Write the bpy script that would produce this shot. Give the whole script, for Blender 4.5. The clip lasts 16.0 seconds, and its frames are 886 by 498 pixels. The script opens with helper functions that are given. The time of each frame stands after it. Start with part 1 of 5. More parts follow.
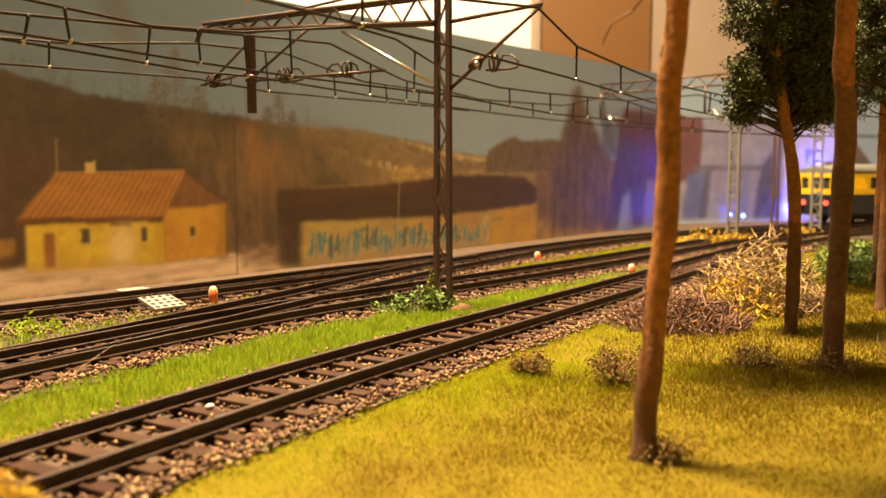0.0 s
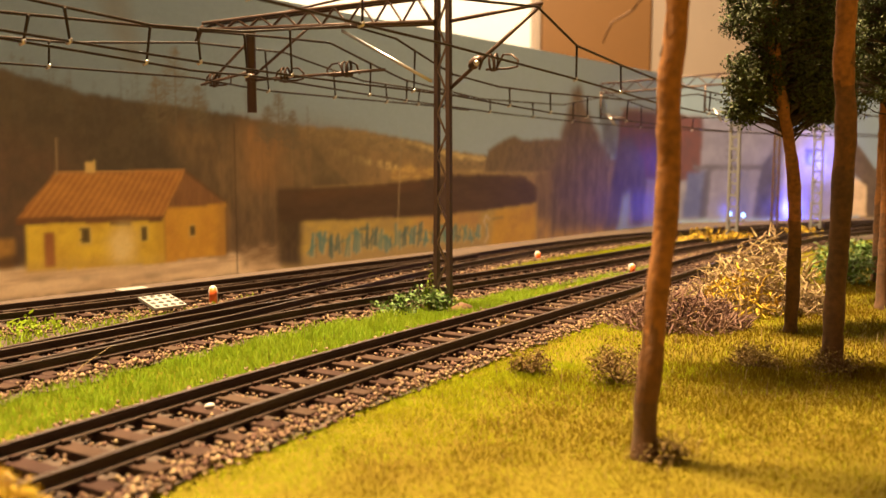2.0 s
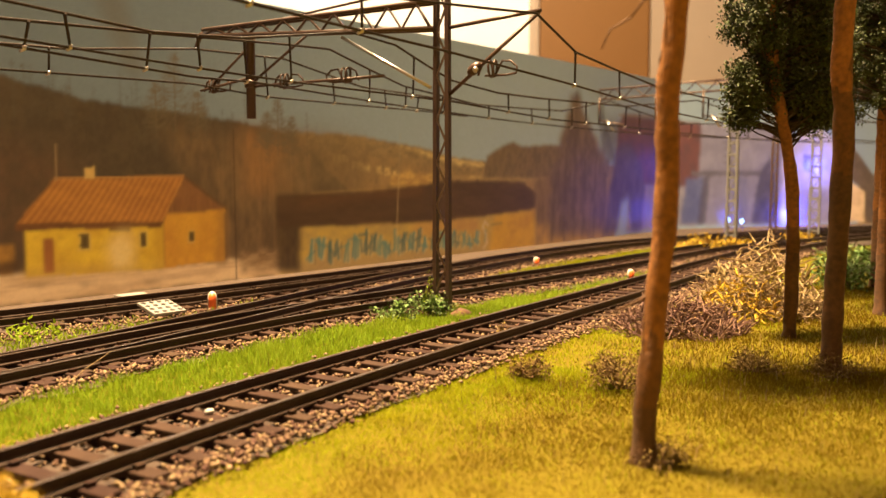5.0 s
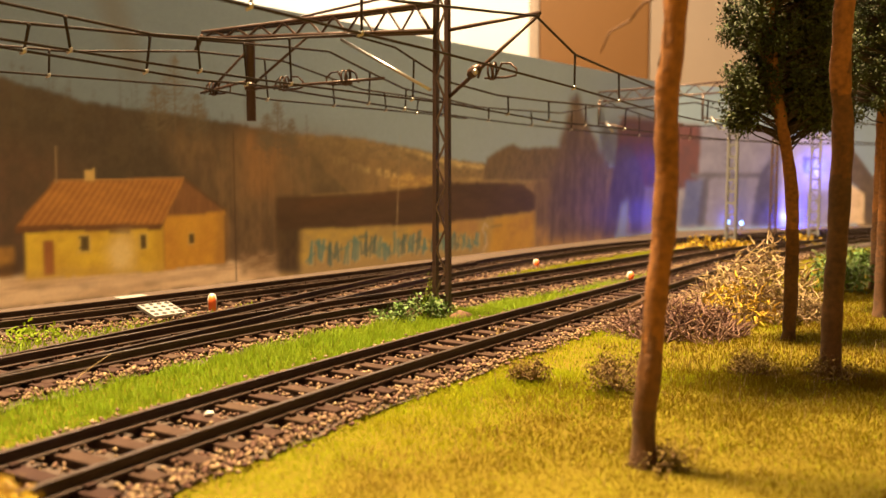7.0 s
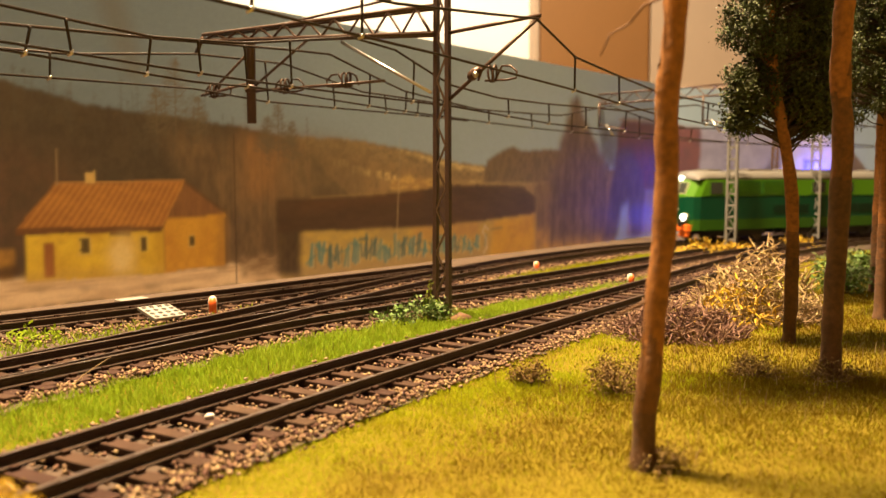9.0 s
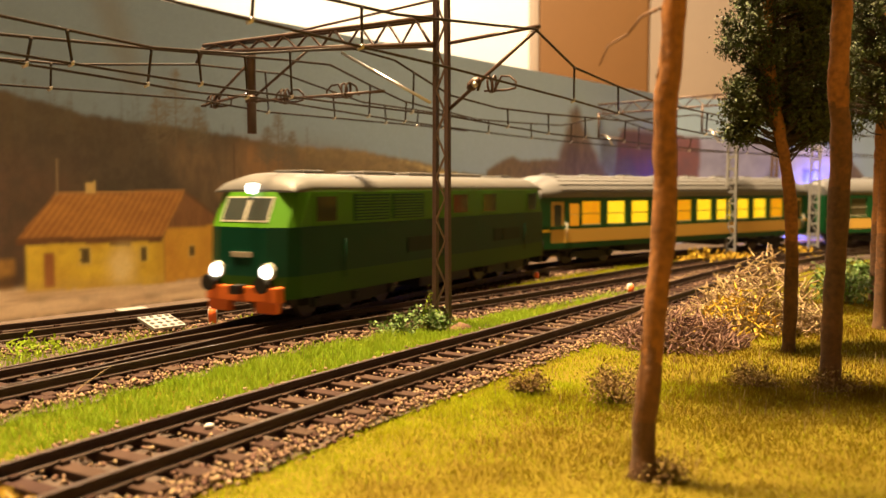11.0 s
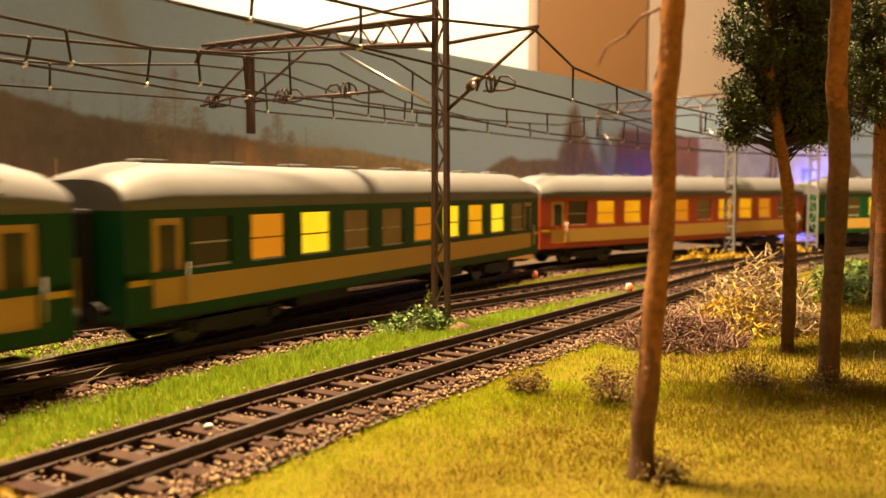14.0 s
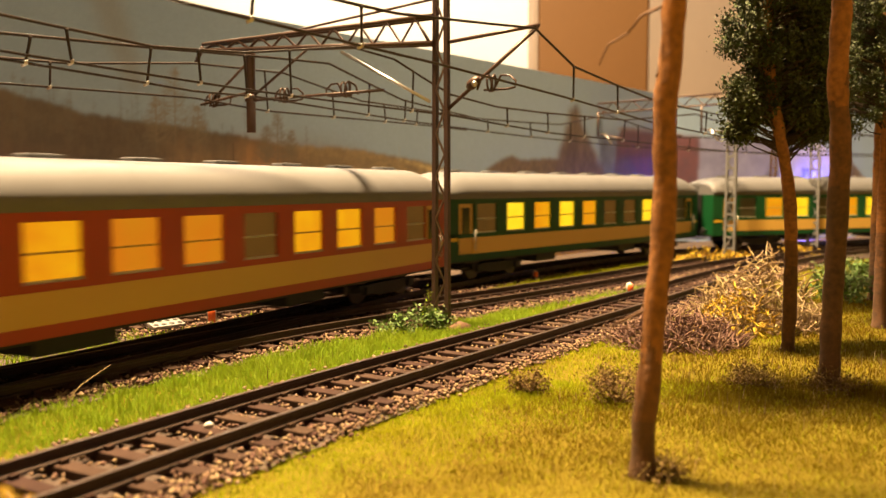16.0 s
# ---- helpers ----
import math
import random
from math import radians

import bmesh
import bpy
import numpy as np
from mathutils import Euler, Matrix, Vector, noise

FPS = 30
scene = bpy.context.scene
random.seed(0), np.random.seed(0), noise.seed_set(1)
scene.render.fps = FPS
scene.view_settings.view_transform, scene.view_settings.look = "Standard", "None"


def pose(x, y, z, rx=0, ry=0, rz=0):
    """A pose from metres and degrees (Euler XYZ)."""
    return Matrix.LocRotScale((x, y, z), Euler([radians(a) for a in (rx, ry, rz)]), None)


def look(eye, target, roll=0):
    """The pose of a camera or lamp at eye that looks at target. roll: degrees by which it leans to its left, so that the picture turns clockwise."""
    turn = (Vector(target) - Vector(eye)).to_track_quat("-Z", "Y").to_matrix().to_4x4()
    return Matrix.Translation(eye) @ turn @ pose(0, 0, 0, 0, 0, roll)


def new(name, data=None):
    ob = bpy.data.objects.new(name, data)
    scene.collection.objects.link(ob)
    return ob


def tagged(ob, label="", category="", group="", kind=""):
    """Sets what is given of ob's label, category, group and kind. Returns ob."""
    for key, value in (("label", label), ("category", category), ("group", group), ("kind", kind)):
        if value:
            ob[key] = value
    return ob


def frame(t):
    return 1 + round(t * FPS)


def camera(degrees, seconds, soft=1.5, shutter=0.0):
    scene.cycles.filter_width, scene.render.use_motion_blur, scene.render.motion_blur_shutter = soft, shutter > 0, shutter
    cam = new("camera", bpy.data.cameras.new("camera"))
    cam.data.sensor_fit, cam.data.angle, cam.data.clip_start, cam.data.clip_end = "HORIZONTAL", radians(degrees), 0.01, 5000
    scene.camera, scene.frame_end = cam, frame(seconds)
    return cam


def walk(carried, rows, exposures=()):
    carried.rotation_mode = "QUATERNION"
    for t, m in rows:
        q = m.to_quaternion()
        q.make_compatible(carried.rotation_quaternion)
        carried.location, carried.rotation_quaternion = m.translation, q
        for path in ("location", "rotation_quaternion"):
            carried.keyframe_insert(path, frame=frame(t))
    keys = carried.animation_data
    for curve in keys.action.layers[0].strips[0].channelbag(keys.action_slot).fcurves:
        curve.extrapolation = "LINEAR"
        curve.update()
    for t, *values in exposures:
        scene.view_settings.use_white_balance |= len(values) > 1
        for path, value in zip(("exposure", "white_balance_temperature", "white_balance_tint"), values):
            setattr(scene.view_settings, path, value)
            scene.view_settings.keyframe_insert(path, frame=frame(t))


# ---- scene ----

# All building numbers below are in millimetres of the model layout (about 1:87); MM turns them into metres.
MM = 0.001

# ---------------------------------------------------------------- camera
cam = camera(54.6, 16.0, soft=1.5, shutter=0.5)
cam.data.dof.use_dof, cam.data.dof.focus_distance, cam.data.dof.aperture_fstop = True, 0.225, 28.0
PATH = [
    (0.0, 0, 0, 39.5, 84.63, 0, 0), (0.5, 0, -0.1, 39.5, 84.72, 0, 0), (1.0, 0, 0, 39.3, 84.63, 0, 0),
    (1.5, 0, -0.1, 39.4, 84.76, 0, 0), (2.0, 0, 0, 39.5, 84.59, 0, 0), (2.5, -0.1, -0.4, 39.6, 85.06, 0, -0.03),
    (3.0, -0.1, -0.3, 39.5, 85.01, 0, -0.02), (3.5, -0.1, -0.1, 39.5, 84.81, 0, -0.03), (4.0, -0.1, -0.2, 39.4, 84.84, 0, -0.05),
    (6.5, -0.2, -0.4, 39.6, 85.15, 0, -0.12), (7.0, -0.1, -0.5, 39.6, 85.11, 0, -0.1), (7.5, -0.2, -0.4, 39.6, 85.15, 0, -0.13),
    (8.0, -0.2, -0.6, 39.5, 85.37, 0, -0.11), (8.5, -0.2, -0.4, 39.6, 84.98, 0, -0.12), (9.0, -0.1, -0.6, 39.6, 85.27, 0, -0.08),
    (11.5, 0, -1.0, 39.6, 86.00, 0.05, -0.1), (12.0, 0, -1.1, 39.6, 86.11, 0.05, -0.14), (12.5, 0, -1.1, 39.6, 86.18, 0.05, -0.15),
    (13.0, 0, -0.9, 39.6, 85.86, 0.05, -0.12), (13.5, 0, -1.1, 39.6, 85.92, 0.05, -0.12), (14.0, 0, -1.1, 39.7, 85.90, 0.05, -0.15),
    (14.5, 0, -1.0, 39.7, 85.88, 0.05, -0.14), (15.0, 0, -1.1, 39.7, 86.05, 0.03, -0.15), (15.5, -0.1, -0.9, 39.7, 85.61, 0.02, -0.14),
    (16.0, -0.1, -0.9, 39.6, 85.86, 0, -0.14),
]
walk(cam, [(t, pose(x * MM, y * MM, z * MM, rx, ry, rz)) for t, x, y, z, rx, ry, rz in PATH])

# ---------------------------------------------------------------- light
scene.view_settings.exposure = 0.0
world = bpy.data.worlds.new("world")
scene.world = world
world.use_nodes = True
world.node_tree.nodes["Background"].inputs[0].default_value = (1.0, 0.62, 0.30, 1)
world.node_tree.nodes["Background"].inputs[1].default_value = 0.12


def area_lamp(name, eye, target, size, watts, colour):
    data = bpy.data.lights.new(name, "AREA")
    data.shape, data.size, data.energy, data.color = "DISK", size, watts, colour
    ob = new(name, data)
    ob.matrix_world = look(eye, target)
    return ob


WARM = (1.0, 0.685, 0.36)
area_lamp("room_lamp_light", (-0.13, 0.24, 0.95), (0.0, 0.2, 0), 0.14, 74.0, WARM)
# Added fill to brighten the white wall and its bounce; no fixture is modelled or visible.
area_lamp("wall_fill_light", (-0.2, 1.35, 1.30), (-0.2, 1.9, 0.35), 0.20, 42.0, (1.0, 0.84, 0.62))


def blue_lamp(x, y, z, watts):
    data = bpy.data.lights.new("blue_glow_light", "POINT")
    data.energy, data.color, data.shadow_soft_size = watts, (0.06, 0.08, 1.0), 0.003
    ob = new("blue_glow_light", data)
    ob.location = (x * MM, y * MM, z * MM)


# First sits by the bulbs; the other two are added, bulbless, to spread the blue.
blue_lamp(239, 694, 5, 0.006)
blue_lamp(324, 726, 46, 0.065)
blue_lamp(298, 720, 5, 0.11)

# ---------------------------------------------------------------- materials
MATS = {}


def mat(name, colour, rough=0.7, metal=0.0, size=3.0, vary=0.25, bump=0.25, random_by="", spread=0.25, tint=None, glow=0.0, spec=0.5, stretch=(1, 1, 1), thin=0.0, ink=""):
    """A procedural surface. size: mm of its grain; vary: how far the grain changes the colour; random_by: island or object."""
    if name in MATS:
        return MATS[name]
    m = bpy.data.materials.new(name)
    m.use_nodes = True
    nt = m.node_tree
    nodes, link = nt.nodes, nt.links.new
    bsdf = nodes["Principled BSDF"]
    bsdf.inputs["Roughness"].default_value, bsdf.inputs["Metallic"].default_value = rough, metal
    bsdf.inputs["Specular IOR Level"].default_value = spec
    coord = nodes.new("ShaderNodeTexCoord")
    fine, broad = nodes.new("ShaderNodeTexNoise"), nodes.new("ShaderNodeTexNoise")
    fine.inputs["Scale"].default_value, fine.inputs["Detail"].default_value = 1000.0 / size, 5
    broad.inputs["Scale"].default_value, broad.inputs["Detail"].default_value = 1000.0 / (size * 9), 3
    mapping = nodes.new("ShaderNodeMapping")
    mapping.inputs["Scale"].default_value = stretch
    link(coord.outputs["Object"], mapping.inputs["Vector"])
    for n in (fine, broad):
        link(mapping.outputs[0], n.inputs["Vector"])
    tint = tint or tuple(c * 0.45 for c in colour)
    ramp = nodes.new("ShaderNodeMapRange")
    ramp.inputs[1].default_value, ramp.inputs[2].default_value = 0.35, 0.7
    add = nodes.new("ShaderNodeMath")
    add.operation = "MULTIPLY_ADD"
    add.inputs[1].default_value = 0.5
    half = nodes.new("ShaderNodeMath")
    half.operation = "MULTIPLY"
    half.inputs[1].default_value = 0.5
    link(broad.outputs["Fac"], half.inputs[0])
    link(fine.outputs["Fac"], add.inputs[0])
    link(half.outputs[0], add.inputs[2])
    link(add.outputs[0], ramp.inputs[0])
    scale = nodes.new("ShaderNodeMath")
    scale.operation = "MULTIPLY"
    scale.inputs[1].default_value = vary
    link(ramp.outputs[0], scale.inputs[0])
    mix = nodes.new("ShaderNodeMix")
    mix.data_type = "RGBA"
    mix.inputs[6].default_value, mix.inputs[7].default_value = (*colour, 1), (*tint, 1)
    link(scale.outputs[0], mix.inputs[0])
    if ink:
        attr, mul = nodes.new("ShaderNodeAttribute"), nodes.new("ShaderNodeMix")
        attr.attribute_name = ink
        mul.data_type, mul.blend_type = "RGBA", "MULTIPLY"
        mul.inputs[7].default_value = (0.6, 0.6, 0.6, 1)
        link(scale.outputs[0], mul.inputs[0])
        link(attr.outputs["Color"], mul.inputs[6])
        mix = mul
    out = mix.outputs[2]
    if random_by:
        hsv = nodes.new("ShaderNodeHueSaturation")
        rnd = nodes.new("ShaderNodeNewGeometry" if random_by == "island" else "ShaderNodeObjectInfo")
        src = rnd.outputs["Random Per Island" if random_by == "island" else "Random"]
        mr, mh = nodes.new("ShaderNodeMapRange"), nodes.new("ShaderNodeMapRange")
        mr.inputs[3].default_value, mr.inputs[4].default_value = 1 - spread, 1 + spread
        mh.inputs[3].default_value, mh.inputs[4].default_value = 0.5 - spread * 0.06, 0.5 + spread * 0.06
        link(src, mr.inputs[0])
        link(src, mh.inputs[0])
        link(mr.outputs[0], hsv.inputs["Value"])
        link(mh.outputs[0], hsv.inputs["Hue"])
        link(out, hsv.inputs["Color"])
        out = hsv.outputs[0]
    if glow:
        bsdf.inputs["Base Color"].default_value = (0.02, 0.015, 0.01, 1)
        bsdf.inputs["Specular IOR Level"].default_value = 0.05
    else:
        link(out, bsdf.inputs["Base Color"])
    if bump:
        b = nodes.new("ShaderNodeBump")
        b.inputs["Strength"].default_value, b.inputs["Distance"].default_value = bump, size * 0.15 * MM
        link(fine.outputs["Fac"], b.inputs["Height"])
        link(b.outputs[0], bsdf.inputs["Normal"])
    if glow:
        link(out, bsdf.inputs["Emission Color"])
        bsdf.inputs["Emission Strength"].default_value = glow
    if thin:
        tr, mx = nodes.new("ShaderNodeBsdfTranslucent"), nodes.new("ShaderNodeMixShader")
        link(out, tr.inputs["Color"])
        mx.inputs[0].default_value = thin
        link(bsdf.outputs[0], mx.inputs[1])
        link(tr.outputs[0], mx.inputs[2])
        link(mx.outputs[0], nodes["Material Output"].inputs["Surface"])
    MATS[name] = m
    return m


M_RAIL = mat("rusty rail", (0.055, 0.035, 0.026), 0.5, 0.5, 1.5, 0.5, 0.3)
M_SLEEPER = mat("dark sleeper", (0.05, 0.028, 0.020), 0.9, 0, 0.7, 0.6, 0.6, "object", 0.25, spec=0.15)
M_BALLAST = mat("ballast stone", (0.20, 0.125, 0.083), 0.9, 0, 0.5, 0.6, 0.5, "island", 0.6, spec=0.2)
M_SOIL = mat("brown ballast bed", (0.075, 0.05, 0.036), 0.95, 0, 1.2, 0.8, 0.9)
M_TURF = mat("turf ground", (0.118, 0.098, 0.006), 0.95, 0, 2.0, 0.7, 0.9, tint=(0.090, 0.056, 0.007), spec=0.1)
M_GRASS = mat("static grass", (0.24, 0.36, 0.018), 0.7, 0, 4.0, 0.4, 0.0, "island", 0.2, tint=(0.27, 0.28, 0.02), thin=0.45, spec=0.25)
M_MEADOW = mat("meadow grass", (0.325, 0.395, 0.012), 0.8, 0, 9.0, 0.7, 0.0, "island", 0.24, tint=(0.36, 0.30, 0.012), thin=0.55, spec=0.1)
M_OCHRE = mat("ochre autumn grass", (0.160, 0.122, 0.005), 0.8, 0, 9.0, 1.0, 0.0, "island", 0.24, tint=(0.130, 0.076, 0.006), thin=0.55, spec=0.1)
M_MAST = mat("brown mast paint", (0.085, 0.050, 0.038), 0.4, 0.3, 1.0, 0.5, 0.3)
M_LACE = mat("bare lacing wire", (0.22, 0.16, 0.12), 0.3, 0.8, 1.0, 0.4, 0.1)
M_WIRE = mat("dark wire", (0.04, 0.028, 0.022), 0.5, 0.5, 1.0, 0.4, 0)
M_SOLDER = mat("bright solder", (0.62, 0.60, 0.58), 0.32, 1.0, 1.0, 0.1, 0.1)
M_GREYMAST = mat("grey mast paint", (0.17, 0.17, 0.17), 0.5, 0.2, 1.0, 0.3, 0.2)
M_BARK = mat("pine bark", (0.40, 0.165, 0.040), 0.9, 0, 1.2, 0.9, 1.0, tint=(0.07, 0.034, 0.017))
# Next two: pine's browner foot plus crown shade in the colour; first also colours rock.
M_SHADEBARK_ROCK = mat("shade-darkened lower bark and rock", (0.15, 0.072, 0.032), 0.9, 0, 1.2, 0.9, 1.0, tint=(0.035, 0.022, 0.014))
M_HALFSHADEBARK = mat("half-shaded middle bark", (0.215, 0.095, 0.033), 0.9, 0, 1.2, 0.9, 1.0, tint=(0.05, 0.027, 0.015))
M_LIMB = mat("dark thin limb", (0.045, 0.028, 0.016), 0.9, 0, 1.0, 0.5, 0.2)
M_LEAF = mat("dark green foliage", (0.046, 0.060, 0.012), 0.7, 0, 3.0, 0.5, 0.0, "island", 0.6)
M_TWIG = mat("purple brown twigs", (0.16, 0.085, 0.06), 0.85, 0, 0.8, 0.5, 0.2, "island", 0.4)
M_STRAW = mat("pale straw twigs", (0.30, 0.21, 0.105), 0.8, 0, 0.8, 0.5, 0.2, "island", 0.4)
M_YELLOW = mat("yellow flock", (0.42, 0.27, 0.015), 0.85, 0, 1.0, 0.5, 0.2, "island", 0.3)
M_GREENBUSH = mat("green bush leaf", (0.10, 0.16, 0.03), 0.7, 0, 1.0, 0.5, 0.1, "island", 0.5)
M_DRY = mat("dry brown weed", (0.15, 0.09, 0.018), 0.85, 0, 1.0, 0.5, 0.1, "island", 0.4)
M_PLATE = mat("greyish white plate", (0.28, 0.27, 0.26), 0.5, 0, 1.0, 0.3, 0.15)
M_WHITE = mat("white plastic", (0.60, 0.57, 0.54), 0.5, 0, 1.0, 0.2, 0.15)
M_ORANGE = mat("orange marker paint", (0.85, 0.16, 0.03), 0.45, 0, 1.0, 0.2, 0.1)
M_BLACK = mat("black recess", (0.012, 0.011, 0.010), 0.7, 0, 1.0, 0.3, 0.1)
M_WOOD = mat("baseboard plywood", (0.32, 0.21, 0.11), 0.7, 0, 8.0, 0.4, 0.2)
M_WALL = mat("white room wall", (0.80, 0.74, 0.66), 0.9, 0, 6.0, 0.06, 0.1)
M_DOORWOOD = mat("brown cupboard", (0.19, 0.080, 0.014), 0.6, 0, 10.0, 0.15, 0.1)
M_BEIGE = mat("beige wall", (0.36, 0.265, 0.185), 0.85, 0, 10.0, 0.08, 0.1)

# ---------------------------------------------------------------- mesh helpers (millimetres in, metres out)


def part(name, bm, material, parent=None, label="", at=None):
    """Links a bmesh, in mm, as one mesh object, under a thing or a part."""
    me = bpy.data.meshes.new(name)
    bmesh.ops.scale(bm, vec=(MM, MM, MM), verts=bm.verts)
    bm.normal_update()
    bm.to_mesh(me)
    bm.free()
    for m in (material if isinstance(material, (list, tuple)) else [material]):
        me.materials.append(m)
    ob = new(name, me)
    if parent:
        ob.parent = parent
    if at is not None:
        ob.matrix_basis = at
    if label:
        ob["label"] = label
    return ob


def P(x, y, z, rx=0, ry=0, rz=0):
    return pose(x * MM, y * MM, z * MM, rx, ry, rz)


def empty(name, m=None):
    ob = new(name)
    ob.empty_display_size = 0.005
    if m is not None:
        ob.matrix_basis = m
    return ob


def box(bm, x0, x1, y0, y1, z0, z1, bevel=0.0):
    vs = [bm.verts.new(c) for c in ((x0, y0, z0), (x1, y0, z0), (x1, y1, z0), (x0, y1, z0), (x0, y0, z1), (x1, y0, z1), (x1, y1, z1), (x0, y1, z1))]
    fs = [bm.faces.new([vs[i] for i in f]) for f in ((0, 3, 2, 1), (4, 5, 6, 7), (0, 1, 5, 4), (1, 2, 6, 5), (2, 3, 7, 6), (3, 0, 4, 7))]
    if bevel:
        es = {e for f in fs for e in f.edges}
        bmesh.ops.bevel(bm, geom=list(es), offset=bevel, segments=2, affect="EDGES", profile=0.6)
    return bm


def B():
    return bmesh.new()


def tube(bm, pts, radii, n=6, cap=True):
    """A round tube along points; radii one number or one per point."""
    pts = [Vector(p) for p in pts]
    if not isinstance(radii, (list, tuple)):
        radii = [radii] * len(pts)
    rings = []
    side = None
    for i, p in enumerate(pts):
        d = (pts[min(i + 1, len(pts) - 1)] - pts[max(i - 1, 0)]).normalized()
        if side is None:
            side = d.orthogonal().normalized()
        side = (side - d * side.dot(d)).normalized()
        up = d.cross(side)
        rings.append([bm.verts.new(p + (side * math.cos(a) + up * math.sin(a)) * radii[i]) for a in [2 * math.pi * k / n for k in range(n)]])
    for a, b in zip(rings, rings[1:]):
        for k in range(n):
            f = bm.faces.new((a[k], a[(k + 1) % n], b[(k + 1) % n], b[k]))
            f.smooth = n > 4
    if cap:
        bm.faces.new(rings[0][::-1])
        bm.faces.new(rings[-1])
    return bm


def loft(bm, rings, closed=True, cap=True, smooth=False):
    vr = [[bm.verts.new(p) for p in r] for r in rings]
    n = len(vr[0])
    for a, b in zip(vr, vr[1:]):
        for k in range(n if closed else n - 1):
            f = bm.faces.new((a[k], a[(k + 1) % n], b[(k + 1) % n], b[k]))
            f.smooth = smooth
    if cap and closed:
        bm.faces.new(vr[0][::-1])
        bm.faces.new(vr[-1])
    return bm


def prism(bm, poly, y0, y1):
    """A flat outline (x, z) given depth along y."""
    loft(bm, [[(x, y0, z) for x, z in poly], [(x, y1, z) for x, z in poly]])
    bmesh.ops.recalc_face_normals(bm, faces=bm.faces)
    return bm


def raw_mesh(name, verts, faces, material, label, category, parent=None):
    """Fast mesh of very many small pieces (kind stuff), numpy arrays in mm; faces of one size."""
    me = bpy.data.meshes.new(name)
    n = faces.shape[1]
    me.vertices.add(len(verts))
    me.vertices.foreach_set("co", (verts * MM).astype(np.float32).ravel())
    me.loops.add(faces.size)
    me.loops.foreach_set("vertex_index", faces.astype(np.int32).ravel())
    me.polygons.add(len(faces))
    me.polygons.foreach_set("loop_start", np.arange(0, faces.size, n, dtype=np.int32))
    me.update(calc_edges=True)
    me.materials.append(material)
    ob = new(name, me)
    if parent:
        ob.parent = parent
    tagged(ob, label, category, kind="stuff")
    return ob


# ---------------------------------------------------------------- the lines of the tracks


def spline(points, n=20):
    pts = [np.array(p, float) for p in points]
    pts = [2 * pts[0] - pts[1]] + pts + [2 * pts[-1] - pts[-2]]
    out = []
    for i in range(1, len(pts) - 2):
        a, b, c, d = pts[i - 1:i + 3]
        for k in range(n):
            t = k / n
            out.append(0.5 * (2 * b + (c - a) * t + (2 * a - 5 * b + 4 * c - d) * t * t + (3 * b - a - 3 * c + d) * t ** 3))
    out.append(pts[-2])
    return np.array(out)


class Line:
    """A smooth line in plan, by its length."""

    def __init__(self, points):
        self.q = spline(points)
        self.s = np.concatenate([[0], np.cumsum(np.linalg.norm(np.diff(self.q, axis=0), axis=1))])

    def at(self, u):
        if u < 0:
            d = (self.q[1] - self.q[0]) / np.linalg.norm(self.q[1] - self.q[0])
            return self.q[0] + d * u
        if u > self.s[-1]:
            d = (self.q[-1] - self.q[-2]) / np.linalg.norm(self.q[-1] - self.q[-2])
            return self.q[-1] + d * (u - self.s[-1])
        return np.array([np.interp(u, self.s, self.q[:, 0]), np.interp(u, self.s, self.q[:, 1])])

    def way(self, u):
        d = self.at(u + 1) - self.at(u - 1)
        return d / np.linalg.norm(d)

    def side(self, u, off):
        d = self.way(u)
        return self.at(u) + np.array([d[1], -d[0]]) * off


GAUGE = 16.6
LINE_A = Line([(-190, -120), (-100.5, 39), (-50.5, 126), (-16, 181.5), (28, 246), (73, 310.6), (130, 395), (180, 462), (240, 526), (330, 585), (450, 630)])
LINE_B = Line([(-280, -130), (-180, 30), (-130, 113), (-81, 193.3), (-48, 242), (-12, 284), (31, 332), (74, 382), (112, 429), (150, 474), (196, 516), (262, 560), (350, 596)])
LINE_T = Line([(-633, -764), (-208.5, -24), (-148.5, 78.5), (-91, 181.5), (-69, 223.5), (-48.5, 265), (-19, 325), (6, 368), (34, 412), (66, 454), (104, 497), (148, 534), (213, 570),
               (288, 603), (380, 636), (480, 662), (620, 684), (800, 694), (1500, 694), (2300, 694)])
LINE_C = Line([(-420, -70), (-300, 55), (-200, 160), (-125, 238), (-84, 284), (-42, 335), (-8, 376), (24, 418)])
LINE_U = Line([(175, 556), (230, 592), (300, 632), (390, 674), (490, 704), (620, 728), (800, 738), (1500, 738), (1700, 738)])


def rail_profile():
    return [(-1.1, -2.3), (1.1, -2.3), (1.1, -1.95), (0.35, -1.7), (0.35, -0.75), (0.55, -0.6), (0.55, -0.05), (0.4, 0), (-0.4, 0), (-0.55, -0.05), (-0.55, -0.6), (-0.35, -0.75), (-0.35, -1.7), (-1.1, -1.95)]


